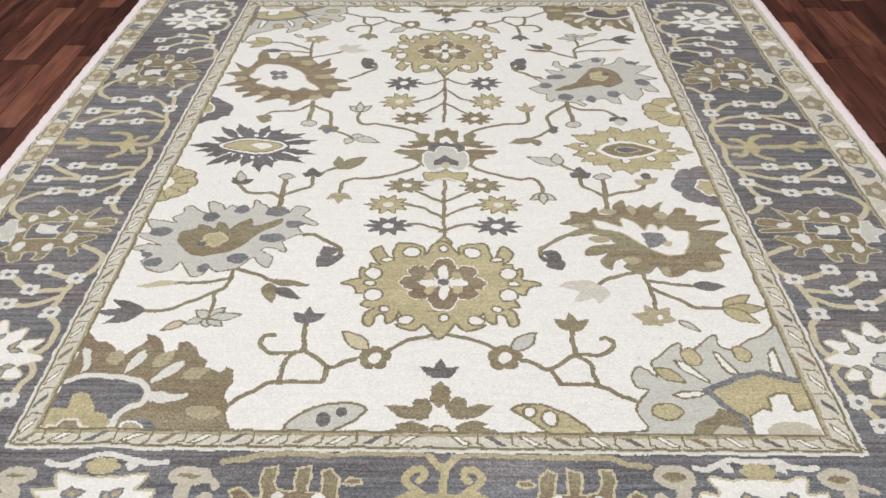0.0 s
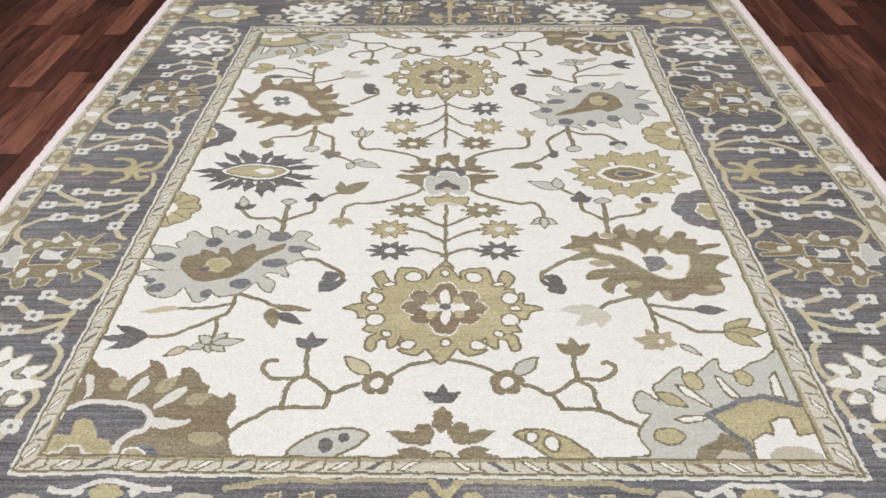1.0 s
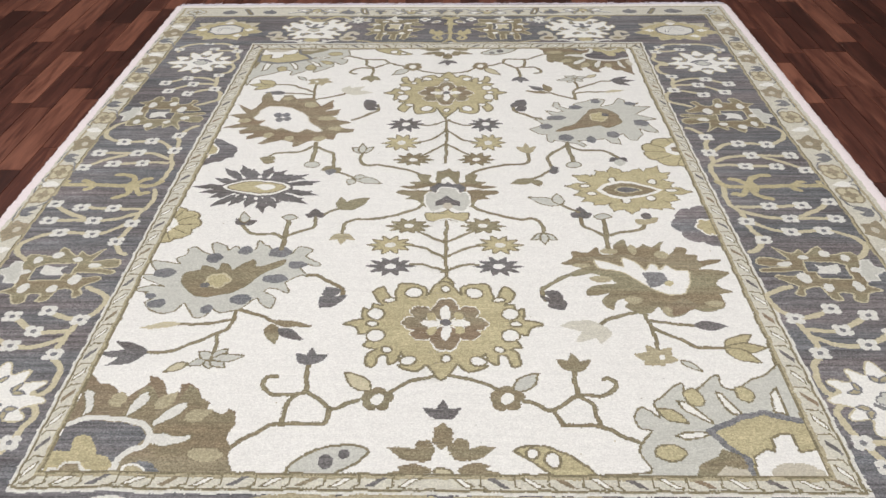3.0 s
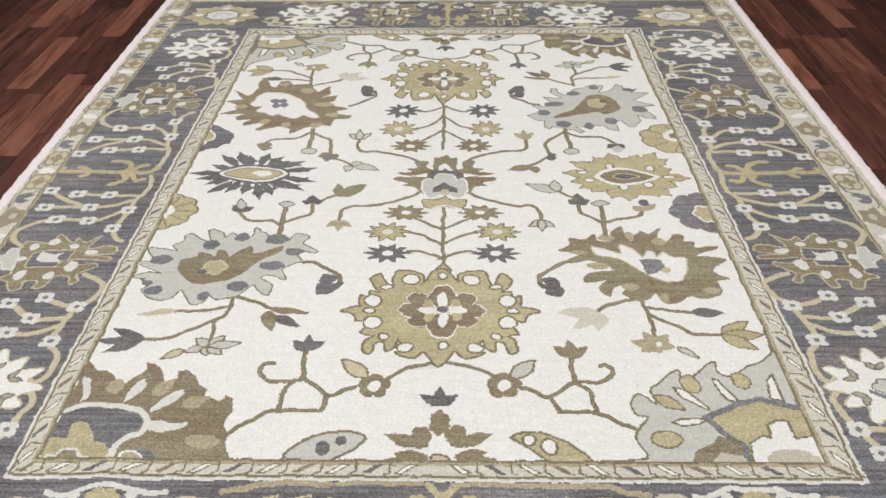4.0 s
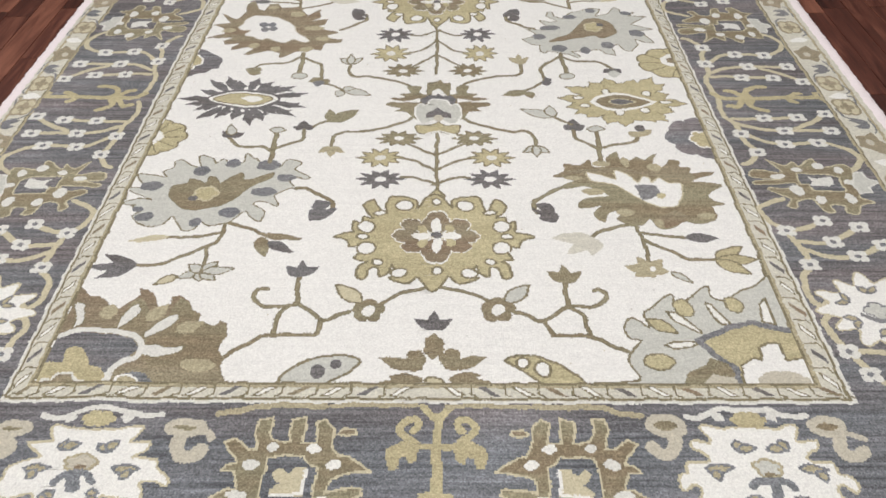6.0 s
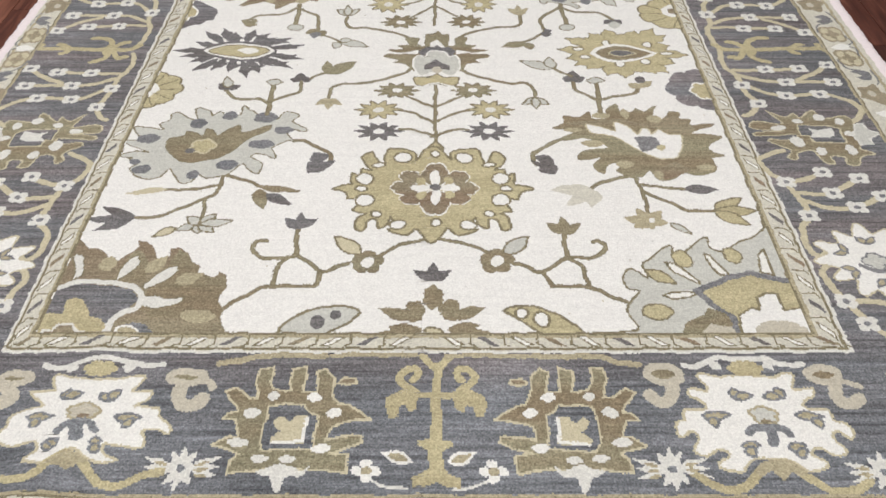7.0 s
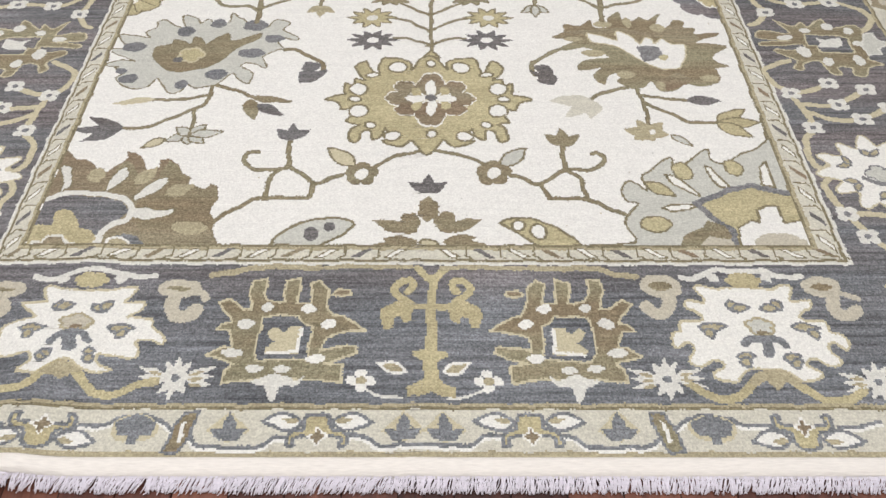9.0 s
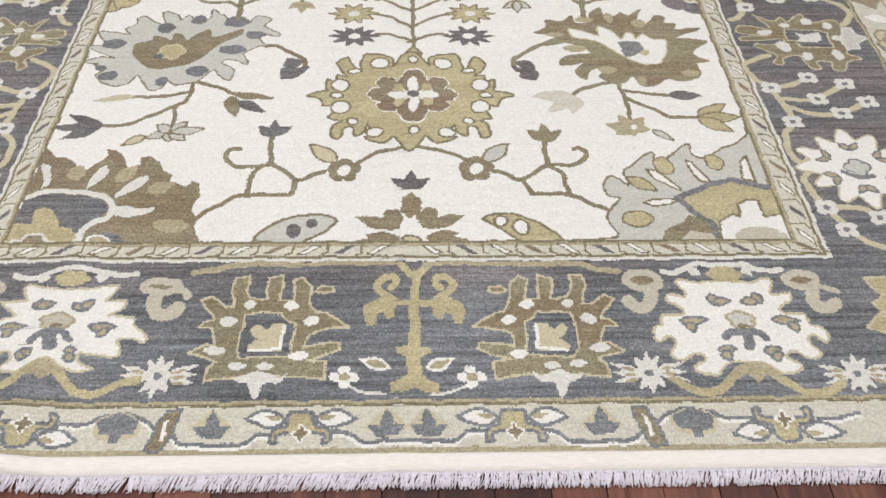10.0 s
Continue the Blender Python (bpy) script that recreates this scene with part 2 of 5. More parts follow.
def curve(points, steps=6):
    p = [np.array(q, float) for q in points]
    p = [2 * p[0] - p[1]] + p + [2 * p[-1] - p[-2]]
    out = []
    for a, b, c, d in zip(p, p[1:], p[2:], p[3:]):
        for s in np.arange(steps) / steps:
            out.append(0.5 * (2 * b + (c - a) * s + (2 * a - 5 * b + 4 * c - d) * s * s + (3 * b - a - 3 * c + d) * s ** 3))
    out.append(p[-2])
    return [tuple(q) for q in out]


def stroke(points, w, colour, rim=None, round_off=True):
    """A stem or line of even width; rim: its darker edge."""
    pts = np.array([spot(p) for p in (curve(points) if round_off and len(points) > 2 else points)])
    win = window(*(pts.min(0) - w - 0.01), *(pts.max(0) + w + 0.01))
    if win is None:
        return
    j, i, gx, gy = win
    d = distance(*pts.T, gx, gy, False)
    if rim is not None:
        lay((j, i), d < w / 2, rim)
        lay((j, i), d < w / 2 - 0.0030, colour)
    else:
        lay((j, i), d < w / 2, colour)


def polar(c, rx, ry, radius, turn=0.0, n=96):
    a = np.arange(n) * 2 * math.pi / n
    r = np.array([radius(t) for t in a])
    return [(c[0] + rx * k * math.cos(t + turn), c[1] + ry * k * math.sin(t + turn)) for t, k in zip(a, r)]


def disc(c, rx, ry, colour, edge=None, w=0.005):
    shape(polar(c, rx, ry, lambda t: 1.0, n=28), colour, edge, w, False)


def lobed(c, rx, ry, n, depth, colour, edge=None, w=0.005, turn=0.0):
    """A rosette with n round lobes."""
    shape(polar(c, rx, ry, lambda t: 1 - depth * (1 - abs(math.cos(n * t / 2)) ** 0.6), turn), colour, edge, w, False)


def spiky(c, rx, ry, n, depth, colour, edge=None, w=0.005, turn=0.0):
    """A star flower with n pointed petals."""
    shape(polar(c, rx, ry, lambda t: 1 - depth * (1 - abs(((n * t / math.pi) % 2) - 1) ** 1.2), turn), colour, edge, w, False)


def leaf_points(a, b, width):
    a, b = np.array(a), np.array(b)
    side = np.array([-(b - a)[1], (b - a)[0]]) / (np.hypot(*(b - a)) + 1e-9) * width / 2
    up = [a + (b - a) * s + side * math.sin(math.pi * s ** 0.8) for s in np.linspace(0, 1, 9)]
    down = [a + (b - a) * s - side * math.sin(math.pi * s ** 0.8) for s in np.linspace(1, 0, 9)]
    return [tuple(p) for p in up + down[1:-1]]


def leaf(a, b, width, colour, edge=None, w=0.005):
    """A leaf from a to b, fullest a little before its middle."""
    shape(leaf_points(a, b, width), colour, edge, w, False)


def union(outlines, colour, edge=None, w=0.005, soft=None):
    """Several outlines as one form, with one line round the whole."""
    if edge is not None:
        for o in outlines:
            shape(o, edge, edge, 2 * w, soft)
    for o in outlines:
        shape(o, colour, None, w, soft)


def bud(c, size, angle, colour, edge=None, spread=45, middle=1.0):
    """A three-petalled bud opening towards the angle (degrees, 90 is towards the far end)."""
    for turn, ln in ((spread, 0.95), (-spread, 0.95), (0, middle)):
        a = radians(angle + turn)
        leaf((c[0] - 0.12 * size * math.cos(a), c[1] - 0.12 * size * math.sin(a)),
             (c[0] + ln * size * math.cos(a), c[1] + ln * size * math.sin(a)), size * 0.52, colour, edge)


def sharpen(points, k):
    """Draws tips further out and notches further in."""
    p = np.array(points)
    out = p + k * (p - (np.roll(p, 1, 0) + np.roll(p, -1, 0)) / 2)
    return [tuple(q) for q in out]


def mirror_x(points, axis):
    return [(2 * axis - x, y) for x, y in points]


def both(points, axis):
    """A closed outline out of its right half."""
    return list(points) + mirror_x(points, axis)[::-1]


# bands: from the outside in
def band(name, x0, x1, y0, y1, colour):
    start(name)
    shape([(x0, y0), (x1, y0), (x1, y1), (x0, y1)], colour)


def frame_line(x0, x1, y0, y1, w, colour):
    for a, b in (((x0, y0), (x1, y0)), ((x1, y0), (x1, y1)), ((x1, y1), (x0, y1)), ((x0, y1), (x0, y0))):
        stroke([a, b], w, colour, round_off=False)


band("guard_border", X0, X1, Y0, Y1, BEIGE)
frame_line(-1.180, 1.178, -1.484, 1.533, 0.010, KHAKI)
band("main_border", -1.106, 1.071, -1.400, 1.425, SLATE)
frame_line(-1.107, 1.072, -1.401, 1.424, 0.011, KHAKI)
frame_line(-1.110, 1.075, -1.404, 1.427, 0.005, LINE)
band("inner_frame", -0.799, 0.773, -1.106, 1.106, BEIGE)
frame_line(-0.798, 0.772, -1.105, 1.105, 0.006, SILVER)
frame_line(-0.790, 0.764, -1.097, 1.096, 0.006, LINE)
frame_line(-0.744, 0.716, -1.067, 1.050, 0.009, KHAKI)
band("field", -0.738, 0.710, -1.061, 1.044, IVORY)
frame_line(-0.738, 0.710, -1.061, 1.044, 0.006, LINE)


def key_pattern(a, b, n, inward, slant=1):
    """Slanting lozenges between stepped lines along one side of the inner frame."""
    a, b, inward = np.array(a), np.array(b), np.array(inward)
    for k in range(n):
        p, q = a + (b - a) * k / n, a + (b - a) * (k + 1) / n
        d = q - p
        at = lambda s, h: tuple(p + d * (s if slant > 0 else 1 - s) + inward * h)
        start("frame_lozenge")
        stroke([at(0.06, 0.032), at(0.06, 0.010), at(-0.12, 0.004)], 0.0040, LINE, round_off=False)
        shape([at(0.20, 0.006), at(0.44, 0.006), at(0.88, 0.027), at(0.64, 0.027)], (SNOW, CHARCOAL, SNOW, BROWN)[k % 4],
              LINE if k % 2 == 0 else None, 0.003)


key_pattern((-0.03, -1.096), (-0.79, -1.096), 12, (0, 1), -1)
key_pattern((0.01, -1.096), (0.765, -1.096), 12, (0, 1), -1)
key_pattern((-0.03, 1.094), (-0.79, 1.094), 12, (0, -1.3), -1)
key_pattern((0.01, 1.094), (0.765, 1.094), 12, (0, -1.3), -1)
key_pattern((-0.789, -1.09), (-0.789, 1.09), 34, (1.2, 0))
key_pattern((0.763, -1.09), (0.763, 1.09), 34, (-1.2, 0))

STEM = 0.010


def twig(points, w=STEM, colour=OLIVE):
    stroke(points, w, colour, LINE)


def near_palmettes():
    # grey palmette
    start("palmette")
    crown = [(-.733, -.510), (-.705, -.491), (-.673, -.495), (-.735, -.454), (-.710, -.445), (-.689, -.454), (-.732, -.398), (-.718, -.389), (-.666, -.403), (-.675, -.379), (-.656, -.360), (-.657, -.335), (-.644, -.330), (-.614, -.355), (-.590, -.360), (-.610, -.310), (-.580, -.317), (-.560, -.345), (-.546, -.325), (-.521, -.350), (-.491, -.335), (-.491, -.297), (-.476, -.317), (-.460, -.325), (-.439, -.355), (-.396, -.359), (-.379, -.325), (-.344, -.342), (-.360, -.367), (-.321, -.398), (-.326, -.410), (-.355, -.398), (-.367, -.417), (-.341, -.452), (-.356, -.445), (-.392, -.477), (-.379, -.517), (-.429, -.499), (-.625, -.517)]
    skirt = [(-.710, -.521), (-.633, -.484), (-.431, -.484), (-.440, -.512), (-.406, -.543), (-.409, -.577), (-.428, -.564), (-.449, -.538), (-.470, -.564), (-.487, -.581), (-.523, -.593), (-.546, -.577), (-.559, -.604), (-.585, -.606), (-.612, -.556), (-.628, -.585), (-.651, -.596), (-.680, -.585), (-.697, -.556), (-.685, -.532)]
    union((crown, skirt), GREY, LINE, 0.004)
    for e in (((-.689, -.438), .027, .019), ((-.589, -.374), .021, .022), ((-.517, -.342), .019, .020), ((-.425, -.350), .031, .024), ((-.375, -.403), .025, .016), ((-.418, -.463), .033, .018), ((-.487, -.543), .026, .020), ((-.558, -.581), .015, .017), ((-.674, -.560), .021, .017), ((-.697, -.530), .013, .011)):
        lobed(*e, 5, 0.12, STEEL)
    heart("seed_head")
    shape([(-.641, -.477), (-.643, -.441), (-.612, -.427), (-.612, -.408), (-.587, -.415), (-.569, -.429), (-.567, -.401), (-.547, -.405), (-.534, -.429), (-.514, -.403), (-.487, -.381), (-.476, -.412), (-.445, -.403), (-.406, -.381), (-.416, -.410), (-.452, -.438), (-.474, -.472), (-.501, -.508), (-.555, -.532), (-.595, -.530), (-.625, -.506)], OLIVE, LINE, 0.003)
    lobed((-.558, -.470), .032, .029, 5, 0.3, GOLD, SAND, 0.005)
    disc((-.585, -.488), .012, .011, CHARCOAL)

    # brown palmette
    start("palmette")
    crown = [(.289, -.397), (.319, -.373), (.319, -.342), (.357, -.349), (.388, -.322), (.391, -.354), (.426, -.354), (.431, -.317), (.464, -.289), (.466, -.324), (.494, -.324), (.511, -.309), (.530, -.324), (.565, -.296), (.545, -.341), (.566, -.359), (.591, -.324), (.615, -.329), (.608, -.356), (.636, -.359), (.632, -.383), (.689, -.378), (.680, -.392), (.639, -.409), (.624, -.416), (.698, -.432), (.668, -.460), (.651, -.485), (.688, -.513), (.654, -.520), (.656, -.554), (.638, -.575), (.600, -.586), (.565, -.569), (.465, -.505), (.370, -.414)]
    skirt = [(.566, -.563), (.557, -.592), (.533, -.602), (.508, -.598), (.497, -.565), (.477, -.590), (.444, -.592), (.420, -.563), (.447, -.538), (.407, -.540), (.390, -.578), (.371, -.563), (.370, -.538), (.392, -.516), (.342, -.529), (.341, -.505), (.368, -.483), (.414, -.474), (.367, -.440), (.311, -.451), (.309, -.433), (.342, -.414), (.386, -.397), (.513, -.460)]
    union((crown, skirt), OLIVE)
    shape([(.319, -.376), (.390, -.364), (.461, -.359), (.527, -.378), (.597, -.344), (.640, -.402), (.601, -.425), (.525, -.392), (.444, -.378), (.373, -.388)], BROWN, soft=True)
    shape([(.508, -.563), (.566, -.533), (.592, -.563), (.554, -.592), (.527, -.600)], BROWN)
    for e in (((.414, -.342), .024, .014), ((.476, -.334), .011, .022), ((.545, -.359), .019, .017), ((.340, -.405), .023, .009), ((.378, -.460), .028, .014), ((.443, -.542), .021, .015), ((.515, -.580), .012, .015), ((.630, -.554), .021, .012)):
        lobed(*e, 4, 0.08, KHAKI)
    heart("seed_head")
    shape([(.374, -.378), (.420, -.397), (.442, -.409), (.444, -.373), (.477, -.390), (.493, -.423), (.510, -.397), (.526, -.402), (.528, -.423), (.551, -.402), (.568, -.425), (.598, -.425), (.594, -.462), (.578, -.507), (.561, -.522), (.523, -.516), (.488, -.489), (.459, -.460), (.430, -.428), (.383, -.414)], IVORY, SAND, 0.004)
    for tip in [(.484, -.437), (.538, -.439), (.494, -.492), (.531, -.478)]:
        leaf((.514, -.455), tip, 0.042, STEEL)
    disc((.540, -.476), .011, .011, GOLD)


def near_shoots():
    # shoots above the palmettes
    start("shoot")
    twig([(-.426, -.336), (-.427, -.259), (-.432, -.190)], 0.014)
    twig([(-.425, -.280), (-.402, -.259), (-.374, -.245), (-.357, -.229), (-.361, -.168)], 0.011)
    twig([(-.430, -.288), (-.453, -.267), (-.512, -.264), (-.546, -.232), (-.568, -.196)], 0.011)
    leaf((-.449, -.185), (-.406, -.185), 0.030, GREY, LINE, 0.004)
    for tip in [(-.389, -.168), (-.329, -.168), (-.365, -.139)]:
        leaf((-.360, -.176), tip, 0.030, SAND if tip[1] < -0.17 else CHARCOAL)
    start("shoot_leaf")
    twig([(-.332, -.168), (-.312, -.145), (-.290, -.133)], 0.010)
    leaf((-.296, -.145), (-.217, -.080), 0.050, OLIVE)
    leaf((-.297, -.139), (-.299, -.074), 0.030, OLIVE)
    start("shoot_leaf")
    for tip in [(-.577, -.191), (-.518, -.196)]:
        leaf((-.547, -.224), tip, 0.026, CHARCOAL)
    leaf((-.549, -.213), (-.559, -.157), 0.026, GREY, LINE, 0.004)
    start("shoot")
    twig([(.417, -.327), (.420, -.257), (.426, -.189)], 0.014)
    twig([(.420, -.275), (.457, -.257), (.511, -.243), (.530, -.222)], 0.011)
    twig([(.417, -.275), (.391, -.249), (.365, -.222), (.366, -.178)], 0.011)
    leaf((.400, -.180), (.449, -.180), 0.030, GREY, LINE, 0.004)
    for tip in [(.337, -.161), (.394, -.161), (.367, -.126)]:
        leaf((.365, -.181), tip, 0.034, CHARCOAL)
    start("shoot_leaf")
    twig([(.358, -.155), (.329, -.132), (.308, -.109)], 0.010)
    leaf((.323, -.120), (.228, -.079), 0.040, GREY, LINE, 0.004)
    leaf((.315, -.120), (.308, -.061), 0.034, GREY, LINE, 0.004)
    start("shoot_leaf")
    leaf((.538, -.216), (.507, -.194), 0.030, KHAKI)
    leaf((.531, -.216), (.574, -.183), 0.030, KHAKI)
    disc((.542, -.177), .014, .017, CHARCOAL)


def far_palmettes():
    """The far pair, which the weaver drew fuller and wider than the near one."""
    start("palmette")
    shape(sharpen([(-.718, .531), (-.670, .503), (-.650, .553), (-.653, .609), (-.635, .632), (-.609, .575), (-.589, .566), (-.581, .608), (-.552, .612), (-.531, .584), (-.478, .588), (-.461, .565), (-.440, .528), (-.414, .555), (-.402, .564), (-.398, .505), (-.415, .483), (-.374, .492), (-.377, .452), (-.408, .431), (-.339, .405), (-.326, .393), (-.355, .376), (-.347, .356), (-.309, .347), (-.312, .327), (-.357, .316), (-.370, .277), (-.406, .277), (-.449, .258), (-.472, .232), (-.488, .224), (-.497, .255), (-.532, .270), (-.557, .259), (-.585, .244), (-.600, .248), (-.584, .278), (-.577, .298), (-.608, .290), (-.642, .279), (-.645, .295), (-.632, .318), (-.669, .318), (-.677, .339), (-.662, .359), (-.724, .359), (-.688, .392), (-.691, .421), (-.726, .452), (-.688, .473)], 0.2), BROWN, soft=False)
    for e in (((-.676, .413), .021, .017), ((-.476, .533), .025, .023), ((-.408, .427), .034, .017), ((-.367, .352), .024, .016), ((-.414, .281), .023, .019), ((-.582, .306), .017, .020), ((-.510, .282), .017, .019), ((-.563, .584), .018, .014)):
        lobed(*e, 5, 0.15, KHAKI)
    heart("seed_head")
    shape([(-.638, .490), (-.615, .521), (-.555, .516), (-.511, .484), (-.478, .453), (-.460, .398), (-.427, .365), (-.411, .336), (-.432, .328), (-.462, .349), (-.486, .325), (-.515, .333), (-.547, .358), (-.563, .346), (-.595, .366), (-.622, .379), (-.613, .412), (-.636, .412), (-.652, .434), (-.641, .459)], IVORY, TAN, 0.004)
    for e in (((-.574, .454), .017, .017), ((-.547, .454), .014, .017), ((-.566, .420), .015, .017), ((-.540, .424), .014, .017)):
        lobed(*e, 4, 0.15, STEEL)
    start("palmette")
    shape(sharpen([(.268, .342), (.293, .358), (.324, .358), (.291, .408), (.340, .412), (.355, .424), (.329, .476), (.359, .467), (.379, .475), (.357, .511), (.362, .538), (.376, .542), (.382, .511), (.406, .497), (.433, .532), (.474, .555), (.506, .573), (.534, .563), (.523, .518), (.558, .531), (.584, .572), (.602, .562), (.607, .535), (.646, .539), (.633, .517), (.679, .507), (.644, .473), (.630, .451), (.680, .417), (.649, .400), (.671, .327), (.644, .327), (.619, .339), (.622, .308), (.597, .269), (.576, .269), (.560, .308), (.538, .289), (.540, .243), (.514, .247), (.491, .270), (.418, .259), (.432, .232), (.423, .225), (.398, .240), (.339, .263), (.325, .252), (.312, .264), (.312, .302), (.289, .310)], 0.2), GREY, LINE, 0.004, soft=False)
    for e in (((.430, .506), .023, .018), ((.503, .554), .018, .018), ((.620, .535), .020, .014), ((.358, .424), .034, .017), ((.317, .362), .022, .020), ((.373, .282), .025, .023), ((.452, .270), .016, .023), ((.528, .304), .022, .023), ((.632, .388), .026, .024)):
        lobed(*e, 5, 0.12, STEEL)
    heart("seed_head")
    shape([(.351, .338), (.415, .382), (.450, .440), (.475, .483), (.514, .496), (.549, .474), (.569, .422), (.567, .389), (.542, .368), (.512, .352), (.487, .369), (.458, .357), (.430, .353), (.391, .333), (.354, .326)], BROWN, LINE, 0.003)
    lobed((.498, .431), .030, .034, 5, 0.3, GOLD, SAND, 0.005)
    disc((.521, .448), .012, .013, CHARCOAL)


def far_shoots():
    start("shoot")
    twig([(-.418, .254), (-.415, .183), (-.414, .133)], 0.014)
    twig([(-.425, .231), (-.465, .191), (-.534, .184), (-.556, .152)], 0.01)
    twig([(-.410, .224), (-.382, .197), (-.352, .172), (-.346, .094)], 0.011)
    disc((-.413, .112), .024, .018, GREY, LINE, 0.004)
    start("shoot_leaf")
    leaf((-.548, .144), (-.577, .152), 0.034, OLIVE)
    leaf((-.548, .144), (-.549, .113), 0.04, OLIVE)
    leaf((-.549, .151), (-.526, .148), 0.03, OLIVE)
    start("shoot_leaf")
    leaf((-.344, .094), (-.382, .074), 0.034, OLIVE)
    leaf((-.344, .094), (-.326, .056), 0.036, OLIVE)
    leaf((-.346, .084), (-.352, .047), 0.034, STEEL)
    twig([(-.328, .070), (-.295, .046), (-.269, .026)], 0.009)
    leaf((-.276, .030), (-.191, -.000), 0.036, GREY, LINE, 0.004)
    leaf((-.276, .026), (-.289, -.009), 0.03, GREY, LINE, 0.004)
    leaf((-.277, .033), (-.240, .036), 0.026, GREY, LINE, 0.004)
    start("shoot")
    twig([(.373, .248), (.376, .167), (.381, .124)], 0.014)
    twig([(.367, .225), (.306, .160), (.311, .090), (.286, .053), (.240, .017)], 0.011)
    twig([(.379, .225), (.411, .199), (.480, .195), (.519, .148)], 0.011)
    disc((.379, .107), .022, .018, GREY, LINE, 0.004)
    start("shoot_leaf")
    leaf((.257, .020), (.180, -.005), 0.036, OLIVE)
    leaf((.257, .020), (.265, -.019), 0.034, OLIVE)
    leaf((.309, .083), (.333, .090), 0.026, CHARCOAL)
    leaf((.309, .083), (.317, .049), 0.03, CHARCOAL)
    start("shoot_leaf")
    leaf((.517, .148), (.487, .127), 0.03, CHARCOAL)
    leaf((.517, .148), (.541, .126), 0.036, CHARCOAL)
    leaf((.521, .141), (.517, .095), 0.036, GREY)


# ---- motifs of one half of the field; the other half is the same turned round ----
def half_field(palmettes, shoots):
    mx = -0.004
    start("vine")
    twig([(.002, -.449), (-.002, -.348), (-.001, -.206)])
    for a in ([(.002, -.435), (-.021, -.421), (-.056, -.402), (-.089, -.402)], [(-.002, -.378), (-.029, -.353), (-.059, -.328), (-.098, -.318)], [(-.003, -.308), (-.031, -.287), (-.061, -.263), (-.091, -.239)]):
        twig(a, 0.009)
        twig(mirror_x(a, mx), 0.009)
    twig([(-.004, -.798), (-.057, -.812), (-.081, -.823), (-.103, -.840), (-.114, -.852)], 0.010)
    twig([(.008, -.798), (.061, -.812), (.090, -.823), (.113, -.840), (.130, -.856)], 0.010)
    twig([(-.174, -.873), (-.193, -.880), (-.226, -.895), (-.258, -.867), (-.289, -.847)], 0.011)
    twig([(-.229, -.896), (-.234, -.925), (-.250, -.938), (-.334, -.938), (-.364, -.960), (-.416, -1.005)], 0.011)
    twig([(-.289, -.854), (-.329, -.857), (-.358, -.854), (-.380, -.830), (-.375, -.809), (-.352, -.802)], 0.011)
    twig([(-.286, -.852), (-.291, -.792), (-.290, -.767)], 0.011)
    twig([(-.289, -.850), (-.313, -.869), (-.318, -.893), (-.323, -.933)], 0.011)
    twig([(.164, -.873), (.192, -.881), (.219, -.897), (.275, -.856), (.316, -.856), (.346, -.843), (.361, -.822), (.345, -.805), (.336, -.805)], 0.011)
    twig([(.222, -.896), (.234, -.925), (.244, -.937), (.311, -.940), (.347, -.963), (.385, -.986)], 0.011)
    twig([(.275, -.856), (.275, -.817), (.276, -.787)], 0.011)
    twig([(.280, -.860), (.301, -.879), (.307, -.909), (.311, -.937)], 0.011)

    # little flowers along the middle stem
    for pts, dyes in ((((-.104, -.226), .060, .038), (OLIVE, IVORY)), (((-.146, -.315), .061, .043), (GOLD, SILVER)), (((-.140, -.409), .065, .043), (CHARCOAL, IVORY))):
        (c, rx, ry) = pts
        for s in (1, -1):
            cc = c if s > 0 else (2 * mx - c[0], c[1])
            start("star_flower")
            spiky(cc, rx, ry, 10, 0.45, dyes[0], LINE if dyes[0] != CHARCOAL else None, 0.004)
            disc(cc, rx * 0.22, ry * 0.26, dyes[1])

    # medallion
    start("medallion")
    shape([(.000, -.449), (.020, -.481), (.023, -.516), (-.020, -.516), (-.018, -.481)], GOLD, LINE)
    shape(sharpen(both([(-.000, -.476), (.018, -.490), (.035, -.516), (.047, -.494), (.090, -.485), (.108, -.507), (.115, -.538), (.129, -.521), (.143, -.499), (.161, -.516), (.154, -.542), (.143, -.561), (.159, -.563), (.165, -.582), (.181, -.580), (.184, -.609), (.194, -.617), (.216, -.631), (.195, -.645), (.185, -.665), (.169, -.669), (.162, -.688), (.167, -.707), (.148, -.718), (.157, -.730), (.160, -.759), (.145, -.768), (.136, -.744), (.120, -.739), (.112, -.759), (.096, -.752), (.089, -.735), (.081, -.759), (.086, -.770), (.055, -.784), (.033, -.770), (.021, -.781), (.003, -.804)], mx), 0.35), GOLD, LINE)
    for e in (((.068, -.516), .021, .020), ((.152, -.595), .020, .021), ((.160, -.631), .014, .010), ((.147, -.671), .021, .021), ((.071, -.754), .018, .015), ((.125, -.544), .015, .009), ((.120, -.717), .012, .010)):
        (c, rx, ry) = e
        for cc in (c, (2 * mx - c[0], c[1])):
            disc(cc, rx, ry, IVORY, LINE, 0.005)
    disc((.000, -.505), .010, .013, IVORY, LINE)
    disc((.002, -.746), .011, .013, IVORY, LINE)
    disc((.001, -.503), .011, .013, IVORY, LINE)
    heart("rosette")
